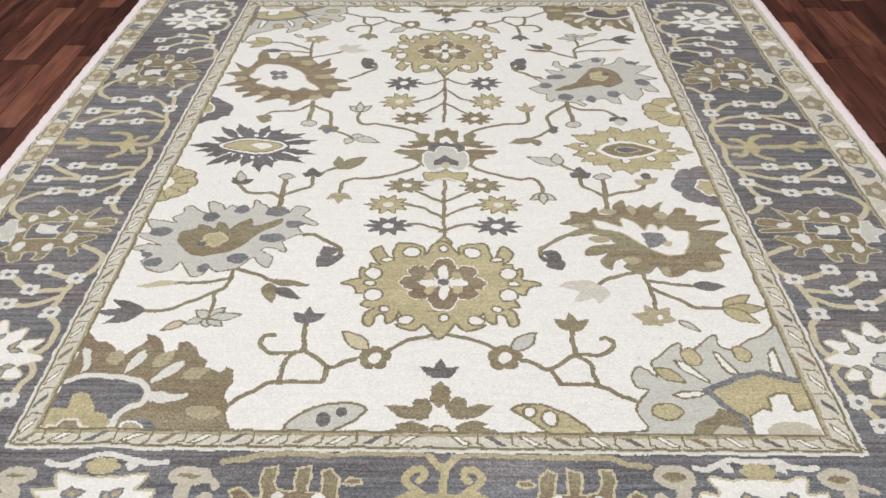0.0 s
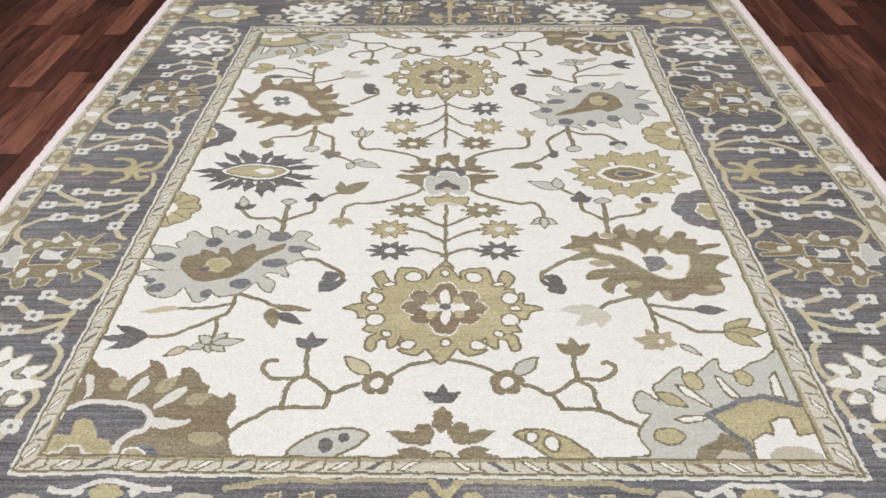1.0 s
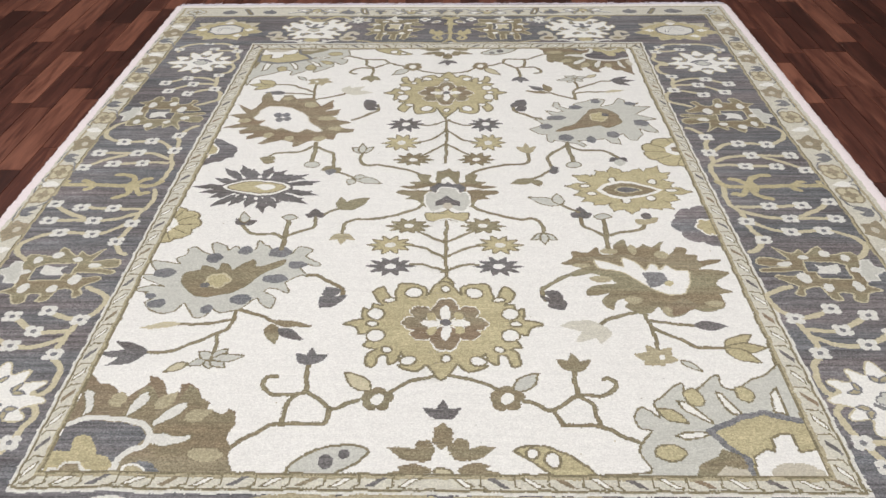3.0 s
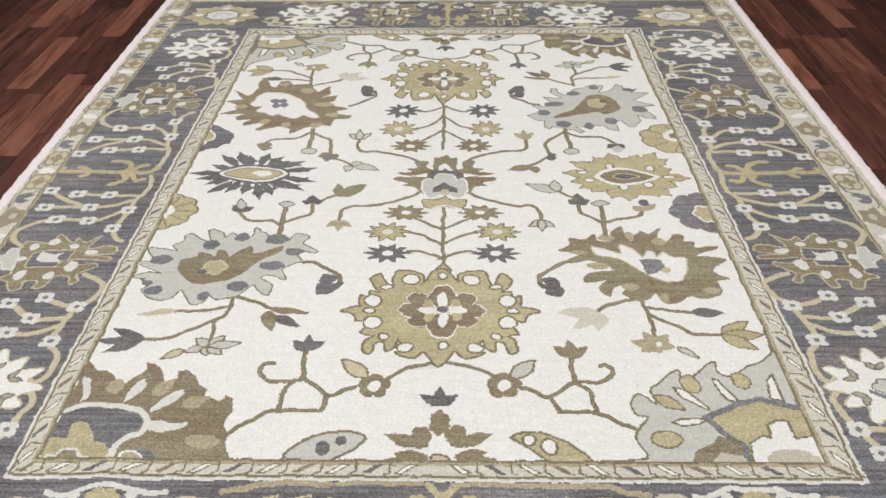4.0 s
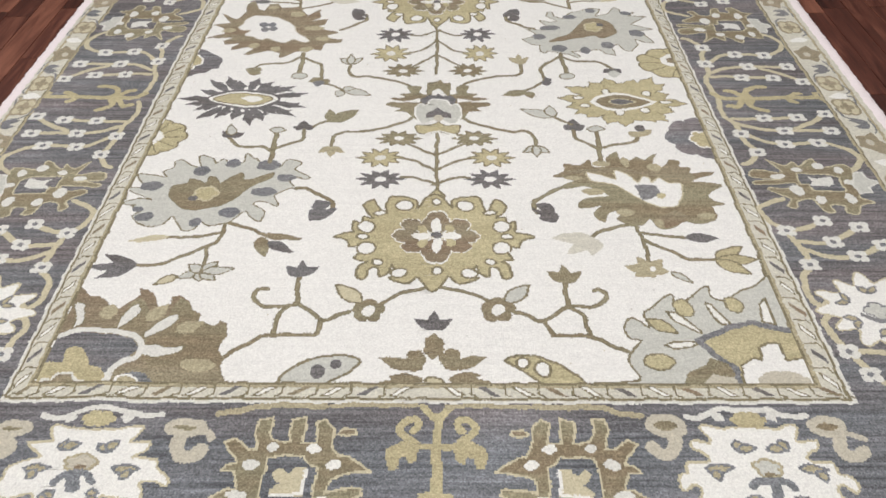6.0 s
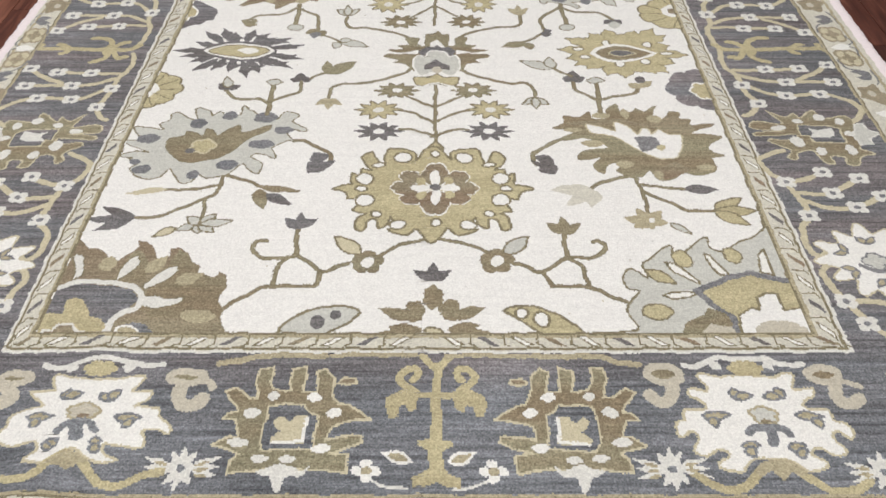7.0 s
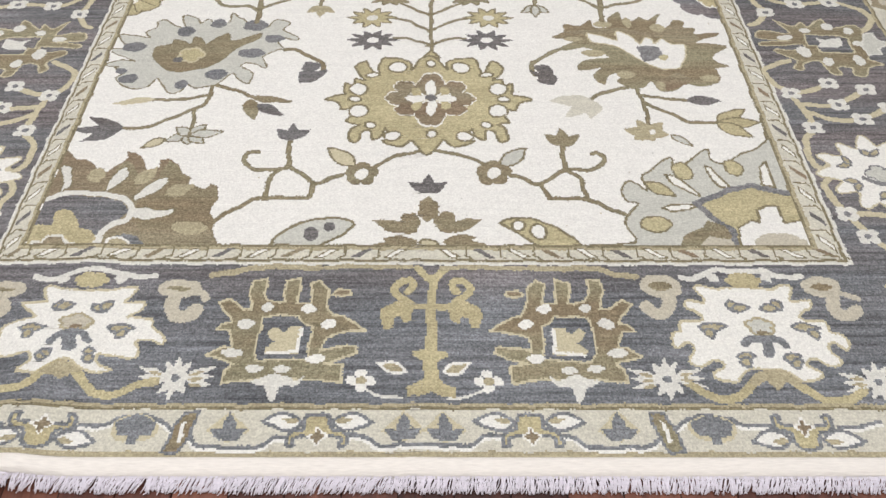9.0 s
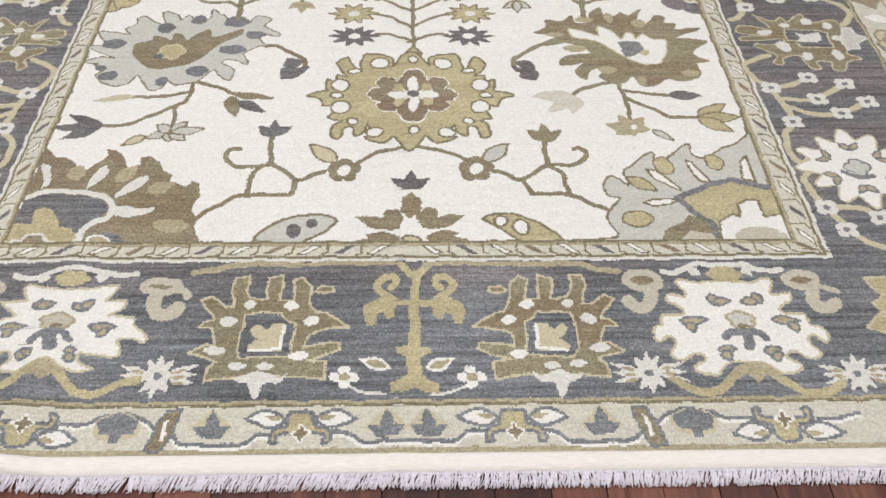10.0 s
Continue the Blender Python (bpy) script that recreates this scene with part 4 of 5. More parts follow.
def side_quarter(out=0.0):
    """out: how much further from the frame the white flower stands."""
    start("border_vine")
    for line in ([(.805, -.023), (.795, -.066), (.797, -.114), (.809, -.143), (.815, -.174), (.816, -.202), (.816, -.243), (.831, -.290), (.803, -.336), (.786, -.346)],
                 [(.816, -.128), (.854, -.131), (.893, -.128), (.976, -.122)],
                 [(.820, -.154), (.870, -.182), (.926, -.188), (.989, -.188), (1.034, -.188)],
                 [(.955, -.177), (1.002, -.148), (1.049, -.102)],
                 [(.829, -.207), (.867, -.243), (.908, -.253), (.988, -.248), (1.035, -.269), (1.060, -.310), (1.045, -.351), (1.008, -.383)],
                 [(.834, -.488), (.785, -.514), (.770, -.532), (.779, -.578), (.809, -.609)],
                 [(.806, -.610), (.813, -.650), (.820, -.727), (.790, -.769), (.786, -.834), (.810, -.867), (.788, -.900), (.796, -.943), (.806, -.979), (.829, -1.036)],
                 [(.806, -.610), (.848, -.600), (.894, -.575)],
                 [(.810, -.648), (.857, -.652), (.895, -.650), (.965, -.596)],
                 [(.824, -.676), (.872, -.701), (.928, -.699), (.993, -.656)],
                 [(.807, -.984), (.847, -.980), (.878, -.985), (.898, -1.005)],
                 [(0.83, -1.03), (0.86, -1.075), (0.93, -1.085), (1.00, -1.07), (1.035, -1.02), (1.03, -0.97)]):
        stroke(line, VINE, SAND)
    leaf((.796, -.859), (.836, -.867), 0.05, SAND)
    for c in [(.816, -.202), (.831, -.290), (.894, -.125), (.976, -.122), (.926, -.188), (1.034, -.188), (1.049, -.102), (.908, -.253), (.988, -.248)]:
        blossom(c)
    for c in [(.806, -.610), (.820, -.727), (.894, -.575), (.895, -.650), (.965, -.596), (.928, -.699), (.994, -.660), (.806, -.979), (.828, -1.039)]:
        blossom(c)
    blossom((.900, -1.006))
    blossom((0.93, -1.085))
    blossom((1.035, -1.00))
    # square-hearted palmette
    start("border_palmette")
    shape([(.789, -.378), (.808, -.368), (.864, -.380), (.843, -.324), (.876, -.353), (.903, -.334), (.910, -.356), (.950, -.319), (.963, -.358), (1.018, -.348), (1.021, -.406), (1.022, -.453), (1.004, -.484), (1.030, -.506), (1.000, -.515), (.981, -.550), (.958, -.541), (.964, -.515), (.934, -.515), (.934, -.543), (.913, -.537), (.901, -.493), (.866, -.498), (.855, -.526), (.837, -.515), (.853, -.489), (.817, -.460), (.819, -.444), (.865, -.448), (.882, -.425), (.794, -.432), (.795, -.416), (.859, -.409), (.792, -.402)], OLIVE, SAND, 0.0038)
    shape([(1.024, -.382), (1.042, -.380), (1.046, -.406), (1.070, -.420), (1.039, -.444), (1.039, -.466), (1.010, -.469), (1.007, -.432)], GREY, SILVER, 0.004)
    for e in (((.901, -.370), .013, .010), ((.953, -.353), .013, .014), ((.994, -.373), .010, .015), ((.850, -.397), .017, .010), ((.877, -.455), .015, .021), ((.918, -.493), .012, .016), ((.983, -.489), .012, .020), ((1.003, -.423), .012, .010)):
        disc(*e, SILVER)
    heart("square")
    shape([(.894, -.385), (.969, -.390), (.985, -.404), (.984, -.460), (.913, -.457), (.911, -.432), (.893, -.432)], SLATE, SAND, 0.004)
    shape([(.915, -.399), (.936, -.406), (.967, -.397), (.970, -.427), (.953, -.439), (.912, -.437), (.925, -.418)], SILVER)
    # white flower by the corner
    start("white_flower")
    c, rx, ry = (.905 + out, -.868), 0.122, 0.115
    shape(polar(c, rx, ry, lambda t: 0.83 + 0.14 * math.cos(12 * t) + 0.05 * math.cos(4 * t + 0.6), n=110), SNOW, SAND, 0.004, False)
    for k in range(6):
        a = 2 * math.pi * k / 6 + 0.5
        p = (c[0] + 0.44 * rx * math.cos(a), c[1] + 0.44 * ry * math.sin(a))
        for d in (0.7, -0.7):
            leaf(p, (p[0] + 0.030 * math.cos(a + d), p[1] + 0.030 * math.sin(a + d)), 0.014, KHAKI, STEEL, 0.004)
    heart("rosette")
    lobed(c, 0.026, 0.024, 4, 0.3, GREY, STEEL, 0.004)
    stroke([(c[0] - 0.035, c[1] - 0.01), (c[0] - 0.01, c[1] - 0.028), (c[0] + 0.02, c[1] - 0.028)], 0.011, STEEL)


TURN.append(lambda p: p)
side_quarter()
TURN[-1] = lambda p: (-0.036 - p[0], p[1] - 0.012)
side_quarter()


def far_row(y):
    """The far quarters are packed more closely towards the middle."""
    return float(np.interp(-y, (0.02, 0.125, 0.188, 0.25, 0.29, 0.42, 0.60, 0.70, 0.87, 0.98, 1.04, 1.09), (-0.01, 0.10, 0.165, 0.243, 0.285, 0.44, 0.635, 0.745, 0.89, 1.01, 1.055, 1.09)))


TURN[-1] = lambda p: (p[0], far_row(p[1]))
side_quarter(0.047)
TURN[-1] = lambda p: (-0.036 - p[0], far_row(p[1]) + 0.020)
side_quarter(0.012)
TURN.pop()


def side_tree():
    start("border_tree")
    stroke([(.796, .006), (.822, -.020), (.886, -.020), (.975, -.016), (1.064, -.013)], 0.019, GOLD)
    for line in ([(.878, -.020), (.884, .022), (.912, .044), (.937, .044)], [(.878, -.020), (.854, .012), (.833, .022)], [(.881, -.020), (.874, -.060), (.893, -.078), (.910, -.087)],
                 [(.869, -.023), (.841, -.066), (.827, -.060), (.819, -.060)], [(1.064, -.013), (1.057, .006)], [(1.061, -.013), (1.074, -.029)], [(.983, -.016), (1.002, .003), (1.015, .009)], [(.982, -.019), (.986, -.035), (.994, -.041)]):
        stroke(line, 0.017, GOLD)
    disc((.879, -.020), .018, .032, GOLD)


TURN.append(lambda p: p)
side_tree()
TURN[-1] = lambda p: (-0.040 - p[0], p[1] + 0.006)
side_tree()
TURN.pop()


# ---- end borders: one half, laid four times ----
def end_tree():
    start("end_tree")
    ax = 0.0075
    half = [(.005, -1.132), (.013, -1.129), (.025, -1.113), (.036, -1.111), (.042, -1.116), (.027, -1.134), (.015, -1.150), (.015, -1.196), (.035, -1.196), (.050, -1.190), (.070, -1.190), (.094, -1.208), (.096, -1.227), (.091, -1.250), (.076, -1.248), (.072, -1.227), (.060, -1.224), (.056, -1.241), (.043, -1.233), (.037, -1.209), (.016, -1.209), (.018, -1.294), (.037, -1.298), (.035, -1.307), (.020, -1.316), (.020, -1.350), (.030, -1.360), (.048, -1.365), (.046, -1.383), (.025, -1.383), (.007, -1.373)]
    shape(both(half, ax), GOLD, soft=False)
    curl = [(.050, -1.193), (.067, -1.178), (.074, -1.163), (.064, -1.147), (.048, -1.145), (.043, -1.158), (.049, -1.170)]
    stroke(curl, 0.015, GOLD)
    stroke(mirror_x(curl, ax), 0.015, GOLD)


def end_palmette():
    """The palmette with a square heart."""
    start("border_palmette")
    shape([(.300, -1.170), (.300, -1.146), (.276, -1.142), (.274, -1.178), (.267, -1.191), (.245, -1.197), (.236, -1.195), (.242, -1.172), (.242, -1.149), (.217, -1.142), (.215, -1.197), (.190, -1.197), (.199, -1.153), (.183, -1.146), (.167, -1.165), (.163, -1.209), (.154, -1.224), (.140, -1.224), (.098, -1.255), (.144, -1.261), (.162, -1.271), (.167, -1.297), (.142, -1.289), (.110, -1.289), (.106, -1.301), (.126, -1.311), (.161, -1.322), (.130, -1.325), (.131, -1.360), (.163, -1.353), (.270, -1.352), (.319, -1.360), (.318, -1.336), (.306, -1.322), (.350, -1.306), (.325, -1.290), (.311, -1.292), (.321, -1.257), (.345, -1.255), (.338, -1.243), (.322, -1.240), (.326, -1.228), (.349, -1.197), (.333, -1.188), (.306, -1.209), (.291, -1.209)], OLIVE, SAND, 0.0044, soft=False)
    shape([(.160, -1.179), (.150, -1.167), (.130, -1.169), (.127, -1.179), (.145, -1.183)], BROWN, SAND, 0.004)
    heart("square")
    shape([(.271, -1.228), (.251, -1.224), (.212, -1.225), (.199, -1.243), (.187, -1.245), (.187, -1.314), (.266, -1.317), (.273, -1.303), (.274, -1.275)], SLATE, SAND, 0.004)
    shape([(.260, -1.257), (.250, -1.249), (.237, -1.260), (.228, -1.257), (.226, -1.247), (.203, -1.249), (.202, -1.304), (.257, -1.305), (.260, -1.294), (.244, -1.280), (.254, -1.271)], SAND)
    stroke([(.206, -1.254), (.204, -1.299), (.254, -1.303)], 0.0065, SNOW, round_off=False)
    for a in (((.266, -1.206), .010, .010), ((.299, -1.241), .015, .011), ((.309, -1.301), .018, .009), ((.271, -1.331), .015, .008), ((.226, -1.334), .014, .008), ((.196, -1.209), .013, .010), ((.160, -1.242), .013, .010), ((.174, -1.312), .016, .009)):
        lobed(*a, 4, 0.12, SNOW if a[0][0] < 0.2 else SILVER)
    shape([(.191, -1.344), (.204, -1.355), (.218, -1.349), (.238, -1.341), (.255, -1.349), (.273, -1.355), (.258, -1.365), (.248, -1.368), (.239, -1.393), (.230, -1.391), (.224, -1.368), (.203, -1.365)], SILVER)


def end_half():
    start("end_line")
    stroke([(.025, -1.115), (.108, -1.113), (.175, -1.116)], 0.010, KHAKI)
    stroke([(.186, -1.116), (.284, -1.115), (.319, -1.121), (.339, -1.129), (.374, -1.134)], 0.013, KHAKI)
    start("blossom")
    for d in ((1, 0), (-1, 0), (0, 1), (0, -1)):
        c = (.100, -1.355)
        disc((c[0] + 0.014 * d[0], c[1] + 0.013 * d[1]), 0.010, 0.009, SNOW)
    disc((.100, -1.355), .009, .008, KHAKI)
    leaf((.030, -1.337), (.074, -1.320), 0.020, KHAKI, SNOW, 0.005)
    stroke([(.034, -1.386), (.066, -1.383), (.089, -1.373)], 0.005, SILVER)
    # star flower
    star_flower((.393, -1.349), .029, .042)


def star_flower(c, rx, ry):
    start("star_flower")
    spiky(c, rx, ry, 8, 0.42, SILVER, turn=math.pi / 2)
    for s in (1, -1):
        for k in (-1, 0, 1):
            leaf((c[0] + s * 0.018, c[1] + 0.006 * k), (c[0] + s * 0.062, c[1] + 0.018 * k), 0.012, SILVER)
            leaf((c[0] + s * 0.022, c[1] + 0.008 * k - 0.004), (c[0] + s * 0.045, c[1] + 0.014 * k - 0.003), 0.008, KHAKI)
    disc(c, 0.008, 0.007, STEEL)


def end_flower(outer):
    if outer:
        star_flower((.733, -1.356), .030, .039)
    # scrolls
    for ring, tail, tip in ((((.415, -1.157), .029, .019), [(.423, -1.177), (.422, -1.202), (.407, -1.219), (.392, -1.214), (.382, -1.202)], None), (((.699, -1.158), .027, .016), [(.709, -1.178), (.705, -1.204), (.713, -1.220), (.730, -1.221), (.745, -1.211)], (.753, -1.184))):
        start("scroll")
        stroke(tail, 0.024, TAN)
        disc(*ring, OLIVE, TAN, 0.016)
        stroke([(ring[0][0] + 0.6 * ring[1], ring[0][1] - 0.012), tip] if tip else [tail[0], (ring[0][0] + ring[1], ring[0][1] - 0.006)], 0.014, TAN)
    start("arch")
    stroke([(.457, -1.135), (.476, -1.139), (.501, -1.128), (.525, -1.119), (.547, -1.121), (.587, -1.121), (.609, -1.122), (.624, -1.132), (.650, -1.137), (.669, -1.132)], 0.012, SILVER)
    leaf((.505, -1.129), (.523, -1.149), 0.020, SILVER)
    leaf((.604, -1.127), (.616, -1.149), 0.020, SILVER)
    # great white flower
    start("white_flower")
    right = [(.552, -1.155), (.590, -1.161), (.607, -1.165), (.627, -1.156), (.644, -1.157), (.643, -1.168), (.634, -1.185), (.639, -1.193), (.658, -1.188), (.669, -1.189), (.665, -1.205), (.651, -1.212), (.642, -1.225), (.653, -1.233), (.679, -1.232), (.686, -1.244), (.685, -1.254), (.703, -1.262), (.706, -1.282), (.700, -1.291), (.692, -1.285), (.684, -1.277), (.674, -1.282), (.672, -1.295), (.681, -1.308), (.682, -1.319), (.667, -1.326), (.656, -1.321), (.644, -1.311), (.631, -1.315), (.628, -1.326), (.647, -1.336), (.644, -1.347), (.621, -1.355), (.610, -1.353), (.595, -1.335), (.563, -1.330)]
    shape(right + [(1.119 - x, y) for x, y in right[::-1]], SNOW, SAND, 0.005)
    lobed((.566, -1.143), .034, .019, 6, 0.2, GOLD)
    for a, b in (((.528, -1.189), (.531, -1.213)), ((.529, -1.207), (.560, -1.203)), ((.607, -1.187), (.613, -1.211)), ((.608, -1.206), (.577, -1.204)), ((.464, -1.246), (.513, -1.245)), ((.480, -1.247), (.484, -1.269)), ((.624, -1.247), (.672, -1.248)), ((.655, -1.249), (.659, -1.272)), ((.518, -1.307), (.546, -1.306)), ((.526, -1.308), (.534, -1.329)), ((.592, -1.308), (.621, -1.307)), ((.610, -1.310), (.615, -1.331))):
        leaf(a, b, 0.018, KHAKI, STEEL, 0.005)
    heart("rosette")
    lobed((.571, -1.244), .025, .019, 5, 0.28, GREY, KHAKI, 0.005, math.pi / 2)
    disc((.570, -1.256), .010, .005, OLIVE)
    stroke([(.534, -1.282), (.545, -1.272), (.571, -1.269), (.595, -1.273), (.603, -1.283)], 0.014, STEEL)
    stroke([(.573, -1.274), (.569, -1.298)], 0.019, STEEL)
    # garland under it
    start("garland")
    stroke([(.431, -1.364), (.447, -1.378), (.466, -1.384), (.485, -1.386), (.502, -1.381), (.522, -1.367), (.537, -1.353), (.560, -1.342), (.585, -1.342), (.597, -1.354), (.616, -1.373), (.635, -1.389), (.658, -1.392), (.680, -1.385), (.700, -1.373)], 0.015, GOLD)
    shape([(.530, -1.350), (.541, -1.339), (.563, -1.331), (.584, -1.331), (.597, -1.340), (.609, -1.357), (.596, -1.360), (.585, -1.356), (.568, -1.373), (.560, -1.359), (.551, -1.354), (.539, -1.364), (.527, -1.360)], KHAKI)


def leaning_flower():
    """The great white flower over the fold, drawn askew, with its own leaves."""
    start("white_flower")
    shape([(-.664, -1.161), (-.624, -1.172), (-.595, -1.174), (-.563, -1.170), (-.517, -1.158), (-.520, -1.183), (-.528, -1.193), (-.493, -1.195), (-.498, -1.214), (-.515, -1.224), (-.474, -1.232), (-.468, -1.250), (-.445, -1.267), (-.442, -1.282), (-.462, -1.276), (-.488, -1.275), (-.481, -1.290), (-.482, -1.309), (-.508, -1.307), (-.542, -1.302), (-.545, -1.314), (-.536, -1.324), (-.517, -1.333), (-.550, -1.338), (-.569, -1.332), (-.586, -1.318), (-.602, -1.321), (-.616, -1.333), (-.625, -1.346), (-.662, -1.340), (-.655, -1.330), (-.646, -1.321), (-.655, -1.303), (-.683, -1.310), (-.698, -1.308), (-.724, -1.291), (-.713, -1.268), (-.714, -1.250), (-.695, -1.236), (-.669, -1.230), (-.682, -1.216), (-.697, -1.197), (-.657, -1.198), (-.665, -1.181)], SNOW, SAND, 0.005)
    leaf((-.637, -1.219), (-.631, -1.197), 0.017, KHAKI, STEEL, 0.005)
    leaf((-.636, -1.214), (-.607, -1.205), 0.017, KHAKI, STEEL, 0.005)
    leaf((-.581, -1.206), (-.556, -1.216), 0.017, KHAKI, STEEL, 0.005)
    leaf((-.566, -1.212), (-.547, -1.193), 0.017, KHAKI, STEEL, 0.005)
    leaf((-.686, -1.252), (-.639, -1.255), 0.017, KHAKI, STEEL, 0.005)
    leaf((-.673, -1.274), (-.663, -1.255), 0.017, KHAKI, STEEL, 0.005)
    leaf((-.545, -1.248), (-.499, -1.250), 0.017, KHAKI, STEEL, 0.005)
    leaf((-.523, -1.268), (-.513, -1.250), 0.017, KHAKI, STEEL, 0.005)
    leaf((-.633, -1.322), (-.628, -1.303), 0.017, KHAKI, STEEL, 0.005)
    leaf((-.627, -1.312), (-.618, -1.300), 0.017, KHAKI, STEEL, 0.005)
    leaf((-.569, -1.302), (-.552, -1.298), 0.017, KHAKI, STEEL, 0.005)
    leaf((-.562, -1.322), (-.553, -1.303), 0.017, KHAKI, STEEL, 0.005)
    lobed((-.597, -1.149), .029, .019, 6, 0.2, GOLD)
    heart("rosette")
    lobed((-.597, -1.243), .026, .017, 5, 0.28, TAN, KHAKI, 0.005, math.pi / 2)
    disc((-.595, -1.253), .009, .004, BROWN)
    stroke([(-.623, -1.285), (-.613, -1.270), (-.592, -1.264), (-.578, -1.266), (-.567, -1.278)], 0.013, STEEL)
    stroke([(-.598, -1.270), (-.593, -1.293)], 0.021, STEEL)
    start("arch")
    stroke([(-.696, -1.138), (-.664, -1.147), (-.647, -1.139), (-.623, -1.128), (-.595, -1.123), (-.569, -1.128), (-.549, -1.129), (-.522, -1.136), (-.490, -1.136)], 0.012, SILVER)
    leaf((-.644, -1.137), (-.645, -1.158), 0.022, SILVER)
    leaf((-.547, -1.130), (-.552, -1.155), 0.022, SILVER)
    start("garland")
    stroke([(-.698, -1.373), (-.674, -1.372), (-.649, -1.374), (-.630, -1.360), (-.618, -1.342), (-.600, -1.328), (-.577, -1.337), (-.553, -1.359), (-.530, -1.377), (-.503, -1.379), (-.482, -1.372), (-.463, -1.360), (-.441, -1.355)], 0.015, GOLD)
    shape([(-.624, -1.344), (-.613, -1.330), (-.598, -1.322), (-.580, -1.324), (-.563, -1.339), (-.577, -1.343), (-.583, -1.350), (-.590, -1.356), (-.601, -1.351)], KHAKI)
    for ring, tail in ((((-.439, -1.163), .032, .013), [(-.443, -1.183), (-.444, -1.208), (-.433, -1.223), (-.413, -1.223), (-.400, -1.208)]), (((-.739, -1.166), .030, .012), [(-.748, -1.184), (-.728, -1.202), (-.736, -1.218), (-.753, -1.214)])):
        start("scroll")
        stroke(tail, 0.026, TAN)
        disc(*ring, OLIVE, TAN, 0.015)
    start("scroll_tip")
    stroke([(-.415, -1.168), (-.397, -1.173), (-.388, -1.185)], 0.014, TAN)


FAR = 1.10
TURN.append(lambda p: p)
end_tree()
end_half()
end_flower(True)
TURN[-1] = lambda p: (p[0] + 0.009, p[1] + 0.001)
end_palmette()
TURN[-1] = lambda p: (-0.004 - p[0] * 1.03, p[1] + 0.002)
end_half()
end_palmette()
TURN[-1] = lambda p: p
leaning_flower()
TURN[-1] = lambda p: (0.98 * p[0] - 0.008, FAR - 1.12 * (p[1] + 1.105))
end_tree()
end_half()
end_palmette()
end_flower(False)
TURN[-1] = lambda p: (-0.010 - p[0] * 0.98, FAR - 1.12 * (p[1] + 1.105))
end_half()
end_palmette()
end_flower(False)
TURN.pop()


def corner_flower(c):
    start("corner_flower")
    away = 1 if c[1] > 0 else -1
    for k in range(14):
        a = 2 * math.pi * (k + 0.5) / 14
        long = 1.0 if k % 2 else 0.84
        petal = TAN if math.sin(a) * away > 0.6 else GOLD
        leaf((c[0] + 0.060 * math.cos(a), c[1] + 0.050 * math.sin(a)), (c[0] + 0.160 * long * math.cos(a), c[1] + 0.126 * long * math.sin(a)), 0.056, petal, SAND, 0.004)
    lobed(c, 0.112, 0.092, 10, 0.10, GOLD)
    heart("eye")
    shape(polar(c, 0.072, 0.058, lambda t: 1.0, math.pi / 8, n=8), SILVER, STEEL, 0.009, False)
    stroke([(c[0] - 0.030, c[1] - 0.016), (c[0] - 0.020, c[1] + 0.014), (c[0] + 0.006, c[1] + 0.022), (c[0] + 0.028, c[1] + 0.004)], 0.014, SNOW, STEEL)
    for dx, dy in ((-0.096, 0.0), (0.096, 0.0), (0.0, 0.078 * away), (0.060, -0.066 * away)):
        for ex, ey in ((0.010, 0), (-0.010, 0), (0, 0.009), (0, -0.009)):
            disc((c[0] + dx + ex, c[1] + dy + ey), 0.008, 0.007, SNOW)


for c in ((-0.940, 1.262), (0.922, 1.240), (0.940, -1.235), (-0.950, -1.240)):
    corner_flower(c)


# ---- guard borders ----
BOUNDS.append((X0, X1, Y0, Y1))

